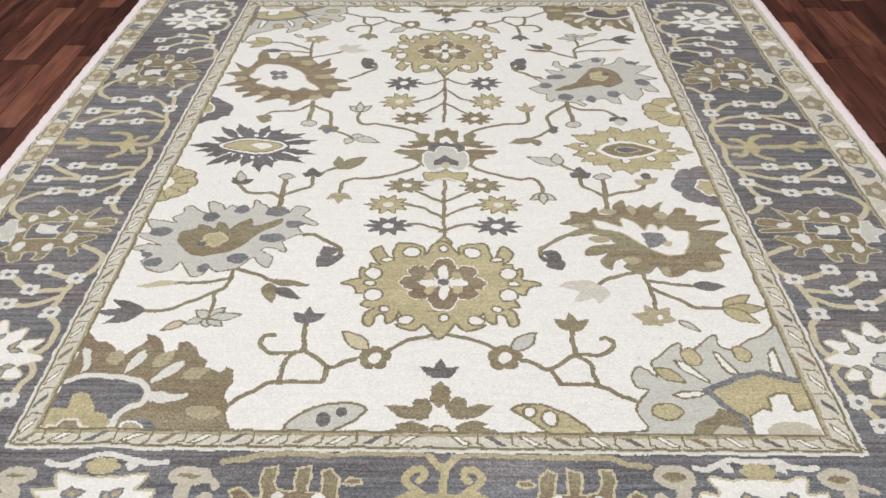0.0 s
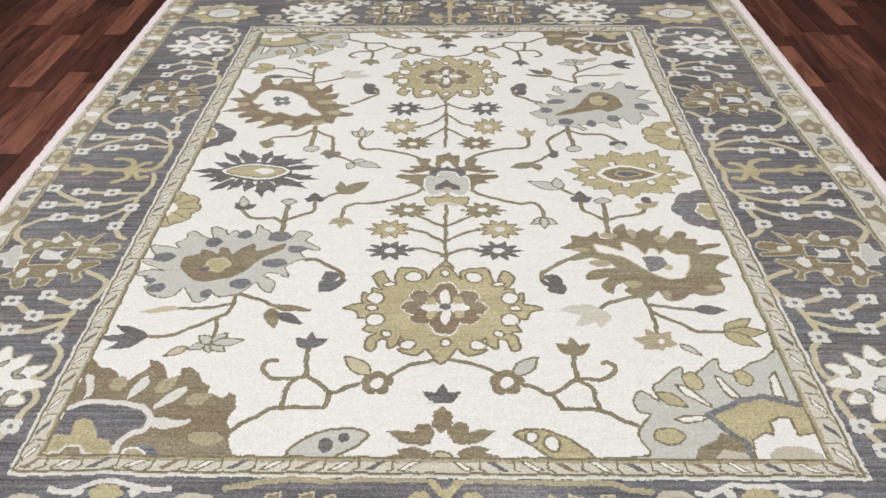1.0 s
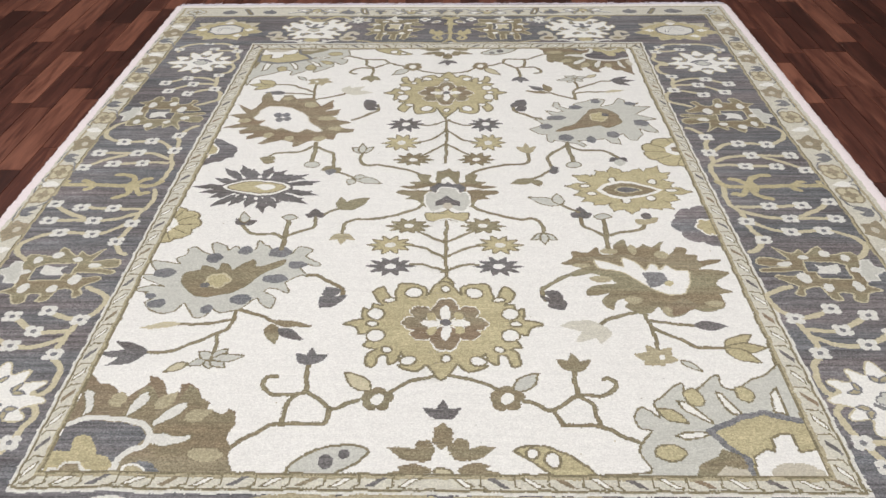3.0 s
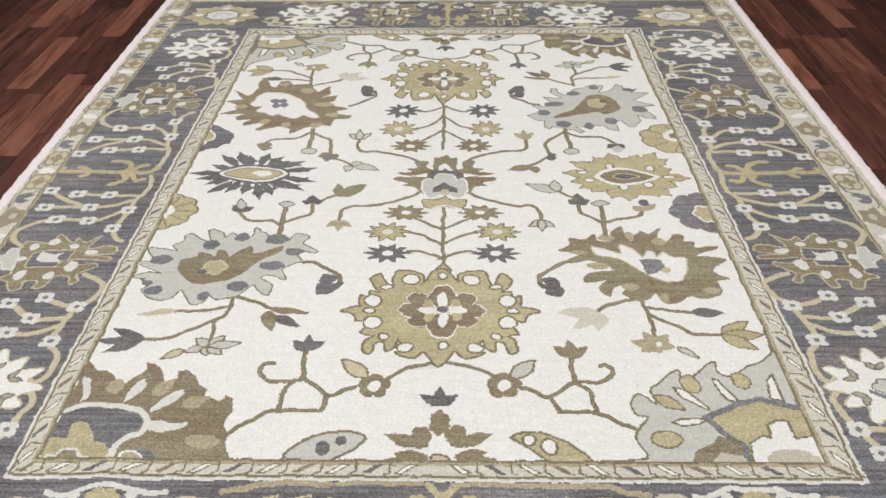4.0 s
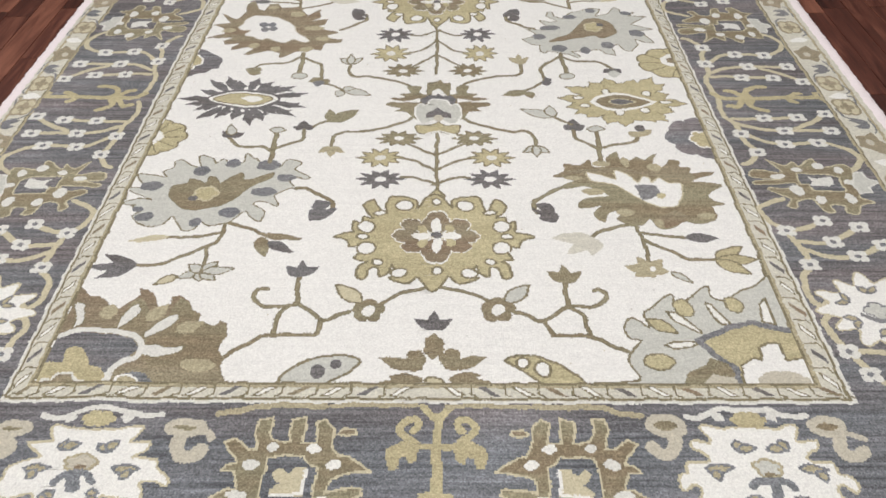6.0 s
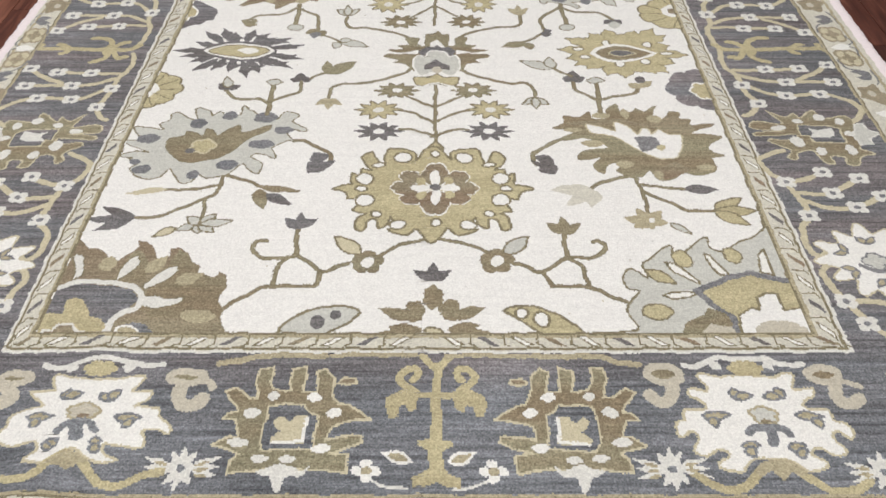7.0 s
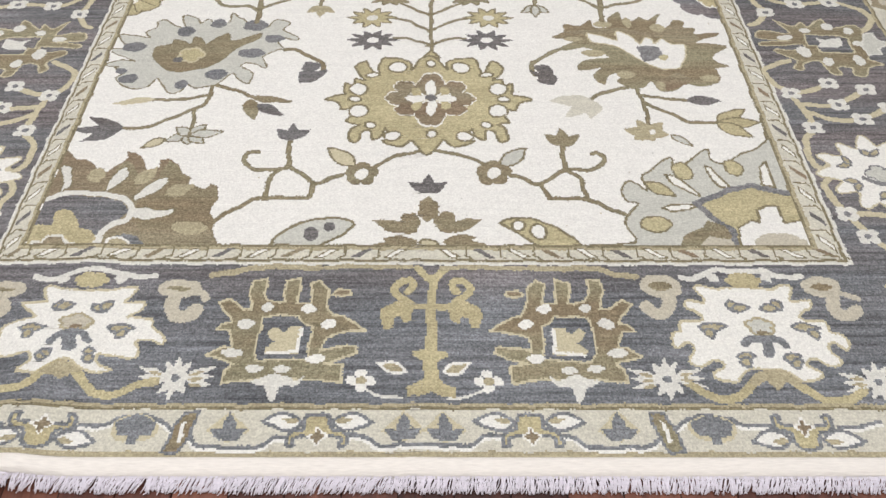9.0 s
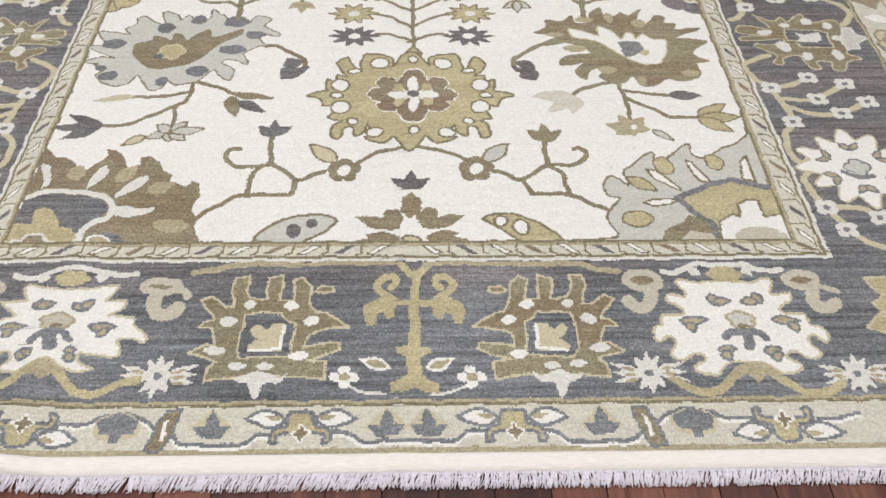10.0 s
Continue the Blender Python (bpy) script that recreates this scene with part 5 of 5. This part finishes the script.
def end_guard():
    start("guard_vine")
    for line in ([(.032, -1.464), (.067, -1.469), (.089, -1.454), (.119, -1.452)], [(.206, -1.454), (.228, -1.456), (.244, -1.468), (.261, -1.471), (.339, -1.471), (.363, -1.454)], [(.392, -1.439), (.413, -1.424), (.436, -1.418), (.475, -1.422), (.495, -1.432), (.538, -1.436)],
                 [(.643, -1.439), (.675, -1.436), (.709, -1.426)], [(-.011, -1.468), (.032, -1.468)]):
        stroke([(x, y - 0.006) for x, y in line], 0.006, SNOW)
        stroke(line, 0.007, STEEL)
    for cx, sign in (((.164, -1.443), 1), ((.589, -1.452), -1)):
        start("guard_flower")
        x, y = cx
        y = -1.444
        s = sign
        shape([(x - 0.016, y + 0.028 * s), (x + 0.016, y + 0.028 * s), (x + 0.022, y + 0.004 * s), (x + 0.042, y - 0.002 * s), (x + 0.046, y - 0.024 * s), (x + 0.034, y - 0.026 * s),
               (x + 0.032, y - 0.010 * s), (x - 0.032, y - 0.010 * s), (x - 0.034, y - 0.026 * s), (x - 0.046, y - 0.024 * s), (x - 0.042, y - 0.002 * s), (x - 0.022, y + 0.004 * s)], GOLD, STEEL, 0.006)
        spiky((x, y - 0.008 * s), 0.017, 0.019, 4, 0.5, SNOW)
        spiky((x, y - 0.008 * s), 0.012, 0.014, 4, 0.5, BROWN)
        for d in (1, -1):
            leaf((x + 0.024 * d, y + 0.014 * s), (x + 0.086 * d, y + 0.017 * s), 0.030, SNOW, STEEL, 0.006)
            leaf((x + 0.028 * d, y + 0.016 * s), (x + 0.055 * d, y + 0.020 * s), 0.011, KHAKI)
    for c, s in (((.302, -1.442), 1), ((.448, -1.446), -1), ((.030, -1.442), 1)):
        start("guard_bud")
        if s < 0:
            disc((c[0], c[1] + 0.006), 0.038, 0.024, SAND)
            lobed((c[0], c[1] + 0.010), 0.033, 0.019, 5, 0.1, STEEL, turn=math.pi / 2)
            shape([(c[0] - 0.030, c[1] + 0.006), (c[0] + 0.030, c[1] + 0.006), (c[0] + 0.026, c[1] - 0.006), (c[0] + 0.010, c[1] - 0.004), (c[0] + 0.007, c[1] - 0.022), (c[0] - 0.007, c[1] - 0.022), (c[0] - 0.010, c[1] - 0.004), (c[0] - 0.026, c[1] - 0.006)], STEEL)
            continue
        shape([(c[0] - 0.034, c[1] - 0.002 * s), (c[0], c[1] + 0.034 * s), (c[0] + 0.034, c[1] - 0.002 * s), (c[0], c[1] - 0.022 * s)], SAND)
        leaf((c[0], c[1] - 0.014 * s), (c[0], c[1] + 0.032 * s), 0.022, STEEL)
        shape([(c[0] - 0.030, c[1] + 0.002 * s), (c[0] + 0.030, c[1] + 0.002 * s), (c[0] + 0.016, c[1] - 0.018 * s), (c[0] - 0.016, c[1] - 0.018 * s)], STEEL)
    for x in (0.80, 0.98):
        start("guard_bud")
        disc((x, -1.438), 0.034, 0.020, STEEL)
        leaf((x, -1.438), (x, -1.470), 0.020, STEEL)
    start("guard_flower")
    lobed((1.130, -1.444), 0.042, 0.030, 4, 0.22, GREY, KHAKI, 0.008)
    for d in ((1, 0), (-1, 0), (0, 1), (0, -1)):
        leaf((1.130, -1.444), (1.130 + 0.024 * d[0], -1.444 + 0.018 * d[1]), 0.014, OLIVE)
    start("guard_bar")
    shape([(0.87, -1.412), (0.89, -1.412), (0.92, -1.474), (0.90, -1.474)], OLIVE, STEEL, 0.005)
    start("guard_bar")
    shape([(.353, -1.412), (.375, -1.411), (.388, -1.436), (.396, -1.480), (.372, -1.480), (.360, -1.449)], OLIVE, STEEL, 0.005)
    shape([(.370, -1.426), (.376, -1.429), (.379, -1.462), (.372, -1.463)], SNOW)


TURN.append(lambda p: p)
end_guard()
TURN[-1] = lambda p: (-0.004 - p[0], p[1])
end_guard()
TURN[-1] = lambda p: (p[0] * 0.98, 1.481 - 1.15 * (p[1] + 1.444))
end_guard()
TURN[-1] = lambda p: (-0.010 - p[0] * 0.98, 1.481 - 1.15 * (p[1] + 1.444))
end_guard()
TURN.pop()


def side_guard(x, s):
    """x: the band's middle; s: 1 for the right-hand band, -1 for the other. Both halves start from the middle."""
    for m in (1, -1):
        at = lambda dx, y: (x + s * dx, m * y)
        for y in (0.066, 0.432, 0.768, 1.063, 1.385):
            start("guard_flower")
            lobed(at(0, y), 0.043, 0.046, 4, 0.30, SAND, TAUPE, 0.008, math.pi / 4)
            lobed(at(0, y), 0.024, 0.026, 4, 0.55, TAUPE)
            start("guard_vine")
            stroke([at(-0.044, y + 0.010), at(-0.034, y + 0.045), at(-0.018, y + 0.060), at(0.010, y + 0.064)], 0.006, STEEL)
            stroke([at(0.040, y - 0.012), at(0.046, y - 0.048), at(0.030, y - 0.060)], 0.006, STEEL)
        for y in (0.249, 0.628, 0.936, 1.225):
            start("guard_leaf")
            for a in (15, 75, 165, 215, 290):
                tip = at(0.050 * math.cos(radians(a)), y + 0.056 * math.sin(radians(a)))
                leaf(at(0, y), tip, 0.046, TAUPE)
            disc(at(0, y), 0.028, 0.026, TAUPE)
            disc(at(-0.006, y - 0.004), 0.013, 0.014, TAN)
        for y in (0.158, 0.543, 0.842, 1.146):
            start("guard_bud")
            leaf(at(0.036, y - 0.012), at(-0.028, y - 0.020), 0.026, STEEL)
            leaf(at(0.030, y + 0.012), at(-0.022, y + 0.010), 0.022, STEEL)
            disc(at(0.016, y), 0.016, 0.018, STEEL)
            stroke([at(0.044, y - 0.030), at(0.042, y + 0.025), at(0.030, y + 0.042)], 0.005, STEEL)
        for y in (0.000, 0.347, 0.700, 0.998, 1.31):
            if y or m > 0:
                start("guard_leaf")
                leaf(at(0.036, y), at(-0.038, y - 0.012), 0.034, SNOW)


side_guard(1.128, 1)
side_guard(-1.148, -1)

# stray dark knots in the pale wool
STYLE["part"] = PARTS.index("field", 1)
for k in range(150):
    j, i = slack.integers(0, NY), slack.integers(0, NX)
    if dye[j, i] == IVORY and owner[j, i] == STYLE["part"]:
        dye[j, i] = (TAN, GREY, KHAKI)[k % 3]

# ---- the rug's meshes ----
PILE = 0.012
rug = tagged(new("area_rug"), "hand-knotted ivory and slate floral wool rug lying on the wood floor", "rug")


def swell(x, y):
    """Height of the pile: flat but for a low fold near one end and slow waves."""
    fold = 0.015 * np.exp(-((x + 0.625 - 0.02 * (y + 1.4)) / 0.05) ** 2) * np.clip((-0.98 - y) / 0.3, 0, 1)
    crease = -0.0025 * np.exp(-((x + 0.035) / 0.008) ** 2) + 0.002 * np.exp(-((x + 0.02) / 0.03) ** 2)
    return PILE + fold + crease + 0.0012 * np.sin(3.1 * x + 0.7) * np.sin(2.3 * y + 0.4)


# how far the lines along the sides have been drawn in or out in the weaving, at nine rows
ROWS = (-1.20, -0.80, -0.45, -0.20, 0.05, 0.30, 0.65, 1.00, 1.35)
DRAWN = {
    -1.200: (0.0,) * 9,
    -1.107: (0.0, -0.008, -0.018, -0.022, -0.021, -0.020, -0.011, -0.006, 0.0),
    -0.950: (0.0,) * 9,
    -0.799: (0.006, 0.002, 0.0, -0.003, -0.005, -0.005, 0.0, 0.004, 0.004),
    -0.741: (-0.011, -0.013, -0.013, -0.013, -0.009, -0.010, -0.007, -0.006, -0.004),
    -0.600: (0.0,) * 9,
    0.600: (0.0,) * 9,
    0.716: (0.003, 0.002, 0.001, 0.001, 0.001, 0.002, -0.005, -0.002, 0.0),
    0.773: (0.0, -0.005, -0.010, -0.013, -0.016, -0.018, -0.016, -0.009, -0.006),
    0.920: (0.0,) * 9,
    1.072: (0.0, 0.010, 0.018, 0.020, 0.017, 0.013, 0.016, 0.024, 0.026),
    1.180: (0.0,) * 9,
}


def drawn(x, y):
    """The place across the rug to which the weave has shifted a knot."""
    lines = sorted(DRAWN)
    shift = np.stack([np.interp(y, ROWS, DRAWN[k]) for k in lines])
    at = np.clip(np.searchsorted(lines, x) - 1, 0, len(lines) - 2)
    lo, hi = np.array(lines)[at], np.array(lines)[at + 1]
    f = np.clip((x - lo) / (hi - lo), 0, 1)
    n = np.arange(len(x))
    return x + shift[at, n] * (1 - f) + shift[at + 1, n] * f


def rug_part(name, verts, faces, mats, index, label="", parent=None):
    me = bpy.data.meshes.new(name)
    me.from_pydata(verts, [], faces)
    for m in mats:
        me.materials.append(m)
    me.polygons.foreach_set("material_index", np.asarray(index, np.int32))
    me.polygons.foreach_set("use_smooth", np.ones(len(faces), bool))
    me.update()
    ob = new(name, me)
    ob.parent = parent or rug
    if label:
        tagged(ob, label)
    return ob


LABELS = {
    "medallion": "gold medallion with openwork rim", "rosette": "brown petals edged in white", "palmette": "large serrated leaf palmette", "seed_head": "inner seed head of the palmette",
    "corner_fan": "overlapping leaf fan in the corner", "sunburst": "pointed sunburst flower", "main_border": "slate grey main border ground", "guard_border": "pale beige-grey guard band",
    "inner_frame": "beige band with slanted lozenges", "field": "ivory wool field", "white_flower": "white serrated border flower", "border_palmette": "olive palmette with square heart",
    "corner_flower": "gold rosette with oval eye", "half_rosette": "half rosette against the band", "lotus": "grey and olive lotus flower", "end_tree": "gold branching tree motif",
    "star_flower": "pointed star flower", "blossom": "small pale four-petalled blossom", "tulip": "three-petalled tulip", "teardrop": "eyed teardrop leaf",
}


def knot_rug():
    key = owner.astype(np.int64) * 16 + dye
    change = np.ones((NY, NX), bool)
    change[:, 1:] = (key[:, 1:] != key[:, :-1]) | ((np.arange(1, NX) % 12) == 0)
    rows, lo = np.nonzero(change)
    hi = np.append(lo[1:], NX)
    hi[np.append(rows[1:] != rows[:-1], True)] = NX
    k = key[rows, lo]
    # join runs of neighbouring rows that are alike
    code = {}
    quads = []
    for r, a, b, v in zip(rows.tolist(), lo.tolist(), hi.tolist(), k.tolist()):
        q = code.get((a, b, v))
        if q is not None and q[3] == r and r - q[2] < 12:
            q[3] = r + 1
        else:
            q = [a, b, r, r + 1, v]
            code[(a, b, v)] = q
            quads.append(q)
    quads = np.array(quads)
    part_of = quads[:, 4] // 16
    made = {}
    for p in np.unique(part_of):
        q = quads[part_of == p]
        cx = np.stack([q[:, 0], q[:, 1], q[:, 1], q[:, 0]], 1).ravel()
        cy = np.stack([q[:, 2], q[:, 2], q[:, 3], q[:, 3]], 1).ravel()
        ids, inv = np.unique(cx * 10000 + cy, return_inverse=True)
        vx, vy = X0 + (ids // 10000) * KNOT, Y0 + (ids % 10000) * KNOT
        verts = np.stack([drawn(vx, vy), vy, swell(vx, vy)], 1)
        used, index = np.unique(q[:, 4] % 16, return_inverse=True)
        made[p] = rug_part(PARTS[p], verts.tolist(), inv.reshape(-1, 4).tolist(), [DYES[u] for u in used], index, LABELS.get(PARTS[p], ""), made.get(UNDER.get(p)))


knot_rug()


def strip(name, x0, x1, y0, y1, mat, label, rise=0.0, nx=200, ny=6):
    """A woven strip with rounded section, laid along the rug."""
    xs, ys = np.linspace(x0, x1, nx), np.linspace(y0, y1, ny)
    gx, gy = np.meshgrid(xs, ys)
    u, v = (gx - x0) / (x1 - x0), (gy - y0) / (y1 - y0)
    gz = swell(gx, gy) - 0.001 + rise * np.sin(np.pi * (u if nx < ny else v))
    edge = np.minimum(np.minimum(u, 1 - u) * (x1 - x0), np.minimum(v, 1 - v) * (y1 - y0)) < 1e-6
    gz = np.where(edge, np.minimum(gz, 0.004), gz)
    if nx < ny:
        gx = gx + 0.0016 * np.sin(71 * gy + 9 * u) + 0.0013 * np.sin(193 * gy)
        gz = gz + 0.0008 * np.sin(420 * gy) * np.sin(np.pi * u)
    verts = np.stack([gx, gy, gz], -1).reshape(-1, 3)
    faces = [(j * nx + i, j * nx + i + 1, (j + 1) * nx + i + 1, (j + 1) * nx + i) for j in range(ny - 1) for i in range(nx - 1)]
    return rug_part(name, verts.tolist(), faces, [mat], [0] * len(faces), label)


# backing under the pile
backing = rug_part("backing", [(X0, Y0, 0.002), (X1, Y0, 0.002), (X1, Y1, 0.002), (X0, Y1, 0.002), (X0, Y0, 0.009), (X1, Y0, 0.009), (X1, Y1, 0.009), (X0, Y1, 0.009)],
                   [(3, 2, 1, 0), (4, 5, 6, 7), (0, 1, 5, 4), (1, 2, 6, 5), (2, 3, 7, 6), (3, 0, 4, 7)], [WEB], [0] * 6, "woven cotton backing")
strip("end_web", X0 + 0.004, X1 - 0.004, -1.519, Y0 + 0.006, WEB, "plain ivory woven end strip", 0.001, 400, 7)
strip("end_web", X0 + 0.004, X1 - 0.004, Y1 - 0.006, 1.578, WEB, "plain ivory woven end strip", 0.001, 400, 7)
strip("side_binding", -1.232, -1.193, -1.50, 1.56, SELVEDGE, "overcast white cotton side binding", 0.004, 7, 900)
strip("side_binding", 1.190, 1.232, -1.50, 1.56, SELVEDGE, "overcast white cotton side binding", 0.004, 7, 900)


def tassel_mesh(seed, slant):
    """One tassel: a bundle of cotton threads that spread and droop to the floor."""
    rnd = random.Random(seed)
    verts, faces = [], []
    lean = slant + rnd.uniform(-0.005, 0.005)
    for k in range(9):
        ox, tip, ln = rnd.uniform(-0.0045, 0.0045), lean + rnd.uniform(-0.006, 0.006), rnd.uniform(0.017, 0.026)
        bow = rnd.uniform(-0.004, 0.004)
        for s in range(6):
            f = s / 5
            x, y, z = ox + tip * f + bow * math.sin(math.pi * f), -ln * f, 0.0095 - 0.0065 * f ** 0.7 + 0.002 * math.sin(math.pi * f)
            r = 0.0007 + 0.0003 * f
            for d in ((-r, 0), (0, r), (r, 0), (0, -r)):
                verts.append((x + d[0], y, z + d[1]))
            if s:
                b = len(verts) - 8
                faces += [(b + i, b + (i + 1) % 4, b + 4 + (i + 1) % 4, b + 4 + i) for i in range(4)]
        b = len(verts) - 4
        faces.append((b, b + 1, b + 2, b + 3))
    me = bpy.data.meshes.new("tassel")
    me.from_pydata(verts, [], faces)
    me.polygons.foreach_set("use_smooth", np.ones(len(faces), bool))
    me.materials.append(FRINGE)
    return me


TASSELS = {slant: [tassel_mesh(k + 40 * n, slant) for k in range(14)] for n, slant in enumerate((-0.011, -0.005, 0.0, 0.005))}
rnd = random.Random(4)
for y, turn, n in ((-1.518, 0, 300), (1.577, 180, 300)):
    for k in range(n):
        x = -1.218 + 2.436 * (k + 0.5) / n + rnd.uniform(-0.001, 0.001)
        drift = -0.006 + 0.008 * x + 0.004 * math.sin(7 * x) + rnd.uniform(-0.002, 0.002)
        t = new("tassel", rnd.choice(TASSELS[min(TASSELS, key=lambda v: abs(v - drift))]))
        t.parent = rug
        lift = float(swell(x, y)) - PILE
        t.matrix_basis = pose(x, y, max(lift, 0.0), 0, 0, turn + rnd.uniform(-8, 8)) @ Matrix.Diagonal((1, 1.0 if turn == 0 else rnd.uniform(1.3, 2.0), 1, 1))

# ---- floor strips ----
PITCH = 0.0838
# strips that stand out: column: where one ends, tone beyond, tone before
MARKED = {-1: (1.056, 0.25, 0.95), 1: (0.70, 0.2, 0.9), -3: (1.164, 0.95, 0.2), -5: (1.537, 0.8, 0.2), 0: (0.90, 0.45, 0.25), -2: (1.30, 0.7, 0.5),
          32: (0.924, 0.4, 0.98), 36: (1.135, 1.0, 0.2), 34: (1.065, 0.35, 0.75), 37: (1.348, 0.75, 0.3), 33: (0.60, 0.3, 0.5)}


def floor_strips():
    rnd = random.Random(11)
    shared = {}
    spots = []
    for k in range(-42, 77):
        x = -1.464 + PITCH * k
        at, beyond, before = MARKED.get(k, (rnd.uniform(0.2, 0.8), rnd.random(), rnd.random()))
        y, tone = at, beyond
        while y < ROOM_Y1:
            ln = rnd.choice((0.36, 0.42, 0.48, 0.54, 0.60))
            spots.append((x, y, ln, tone))
            y, tone = y + ln, rnd.random() ** 1.3
        y, tone = at, before
        while y > ROOM_Y0:
            ln = rnd.choice((0.36, 0.42, 0.48, 0.54, 0.60))
            y -= ln
            spots.append((x, y, ln, tone))
            tone = rnd.random() ** 1.3
    rest_v, rest_f = [], []
    for x, y, ln, tone in spots:
        hidden = abs(x + PITCH / 2) < 1.10 and -1.40 < y and y + ln < 1.45
        if hidden or not -2.05 < x < 2.0 or not -1.95 < y < 2.3:
            b = len(rest_v)
            g, lo, hi = 0.0008, max(y, ROOM_Y0), min(y + ln, ROOM_Y1)
            rest_v += [(x + g, lo + g, 0), (x + PITCH - g, lo + g, 0), (x + PITCH - g, hi - g, 0), (x + g, hi - g, 0)]
            rest_f.append((b, b + 1, b + 2, b + 3))
            continue
        if ln not in shared:
            me = bpy.data.meshes.new("floor_strip")
            g, h = 0.0005, 0.0010
            me.from_pydata([(g, g, -0.003), (PITCH - g, g, -0.003), (PITCH - g, ln - g, -0.003), (g, ln - g, -0.003),
                            (g + h, g + h, 0), (PITCH - g - h, g + h, 0), (PITCH - g - h, ln - g - h, 0), (g + h, ln - g - h, 0)], [],
                           [(4, 5, 6, 7), (0, 1, 5, 4), (1, 2, 6, 5), (2, 3, 7, 6), (3, 0, 4, 7)])
            me.materials.append(TIMBER)
            shared[ln] = me
        ob = new("floor_strip", shared[ln])
        ob.parent = floor
        ob.location = (x, y, 0)
        # left-hand strips lighter, right-hand darker: the floor's uneven light put into the tone
        ob.color = (tone + (0.05 if x < 0 else -0.05),) * 3 + (1,)
    me = bpy.data.meshes.new("outer_strips")
    me.from_pydata(rest_v, [], rest_f)
    me.materials.append(TIMBER_JOINED)
    ob = tagged(new("outer_strips", me), kind="stuff")
    ob.parent = floor


floor_strips()
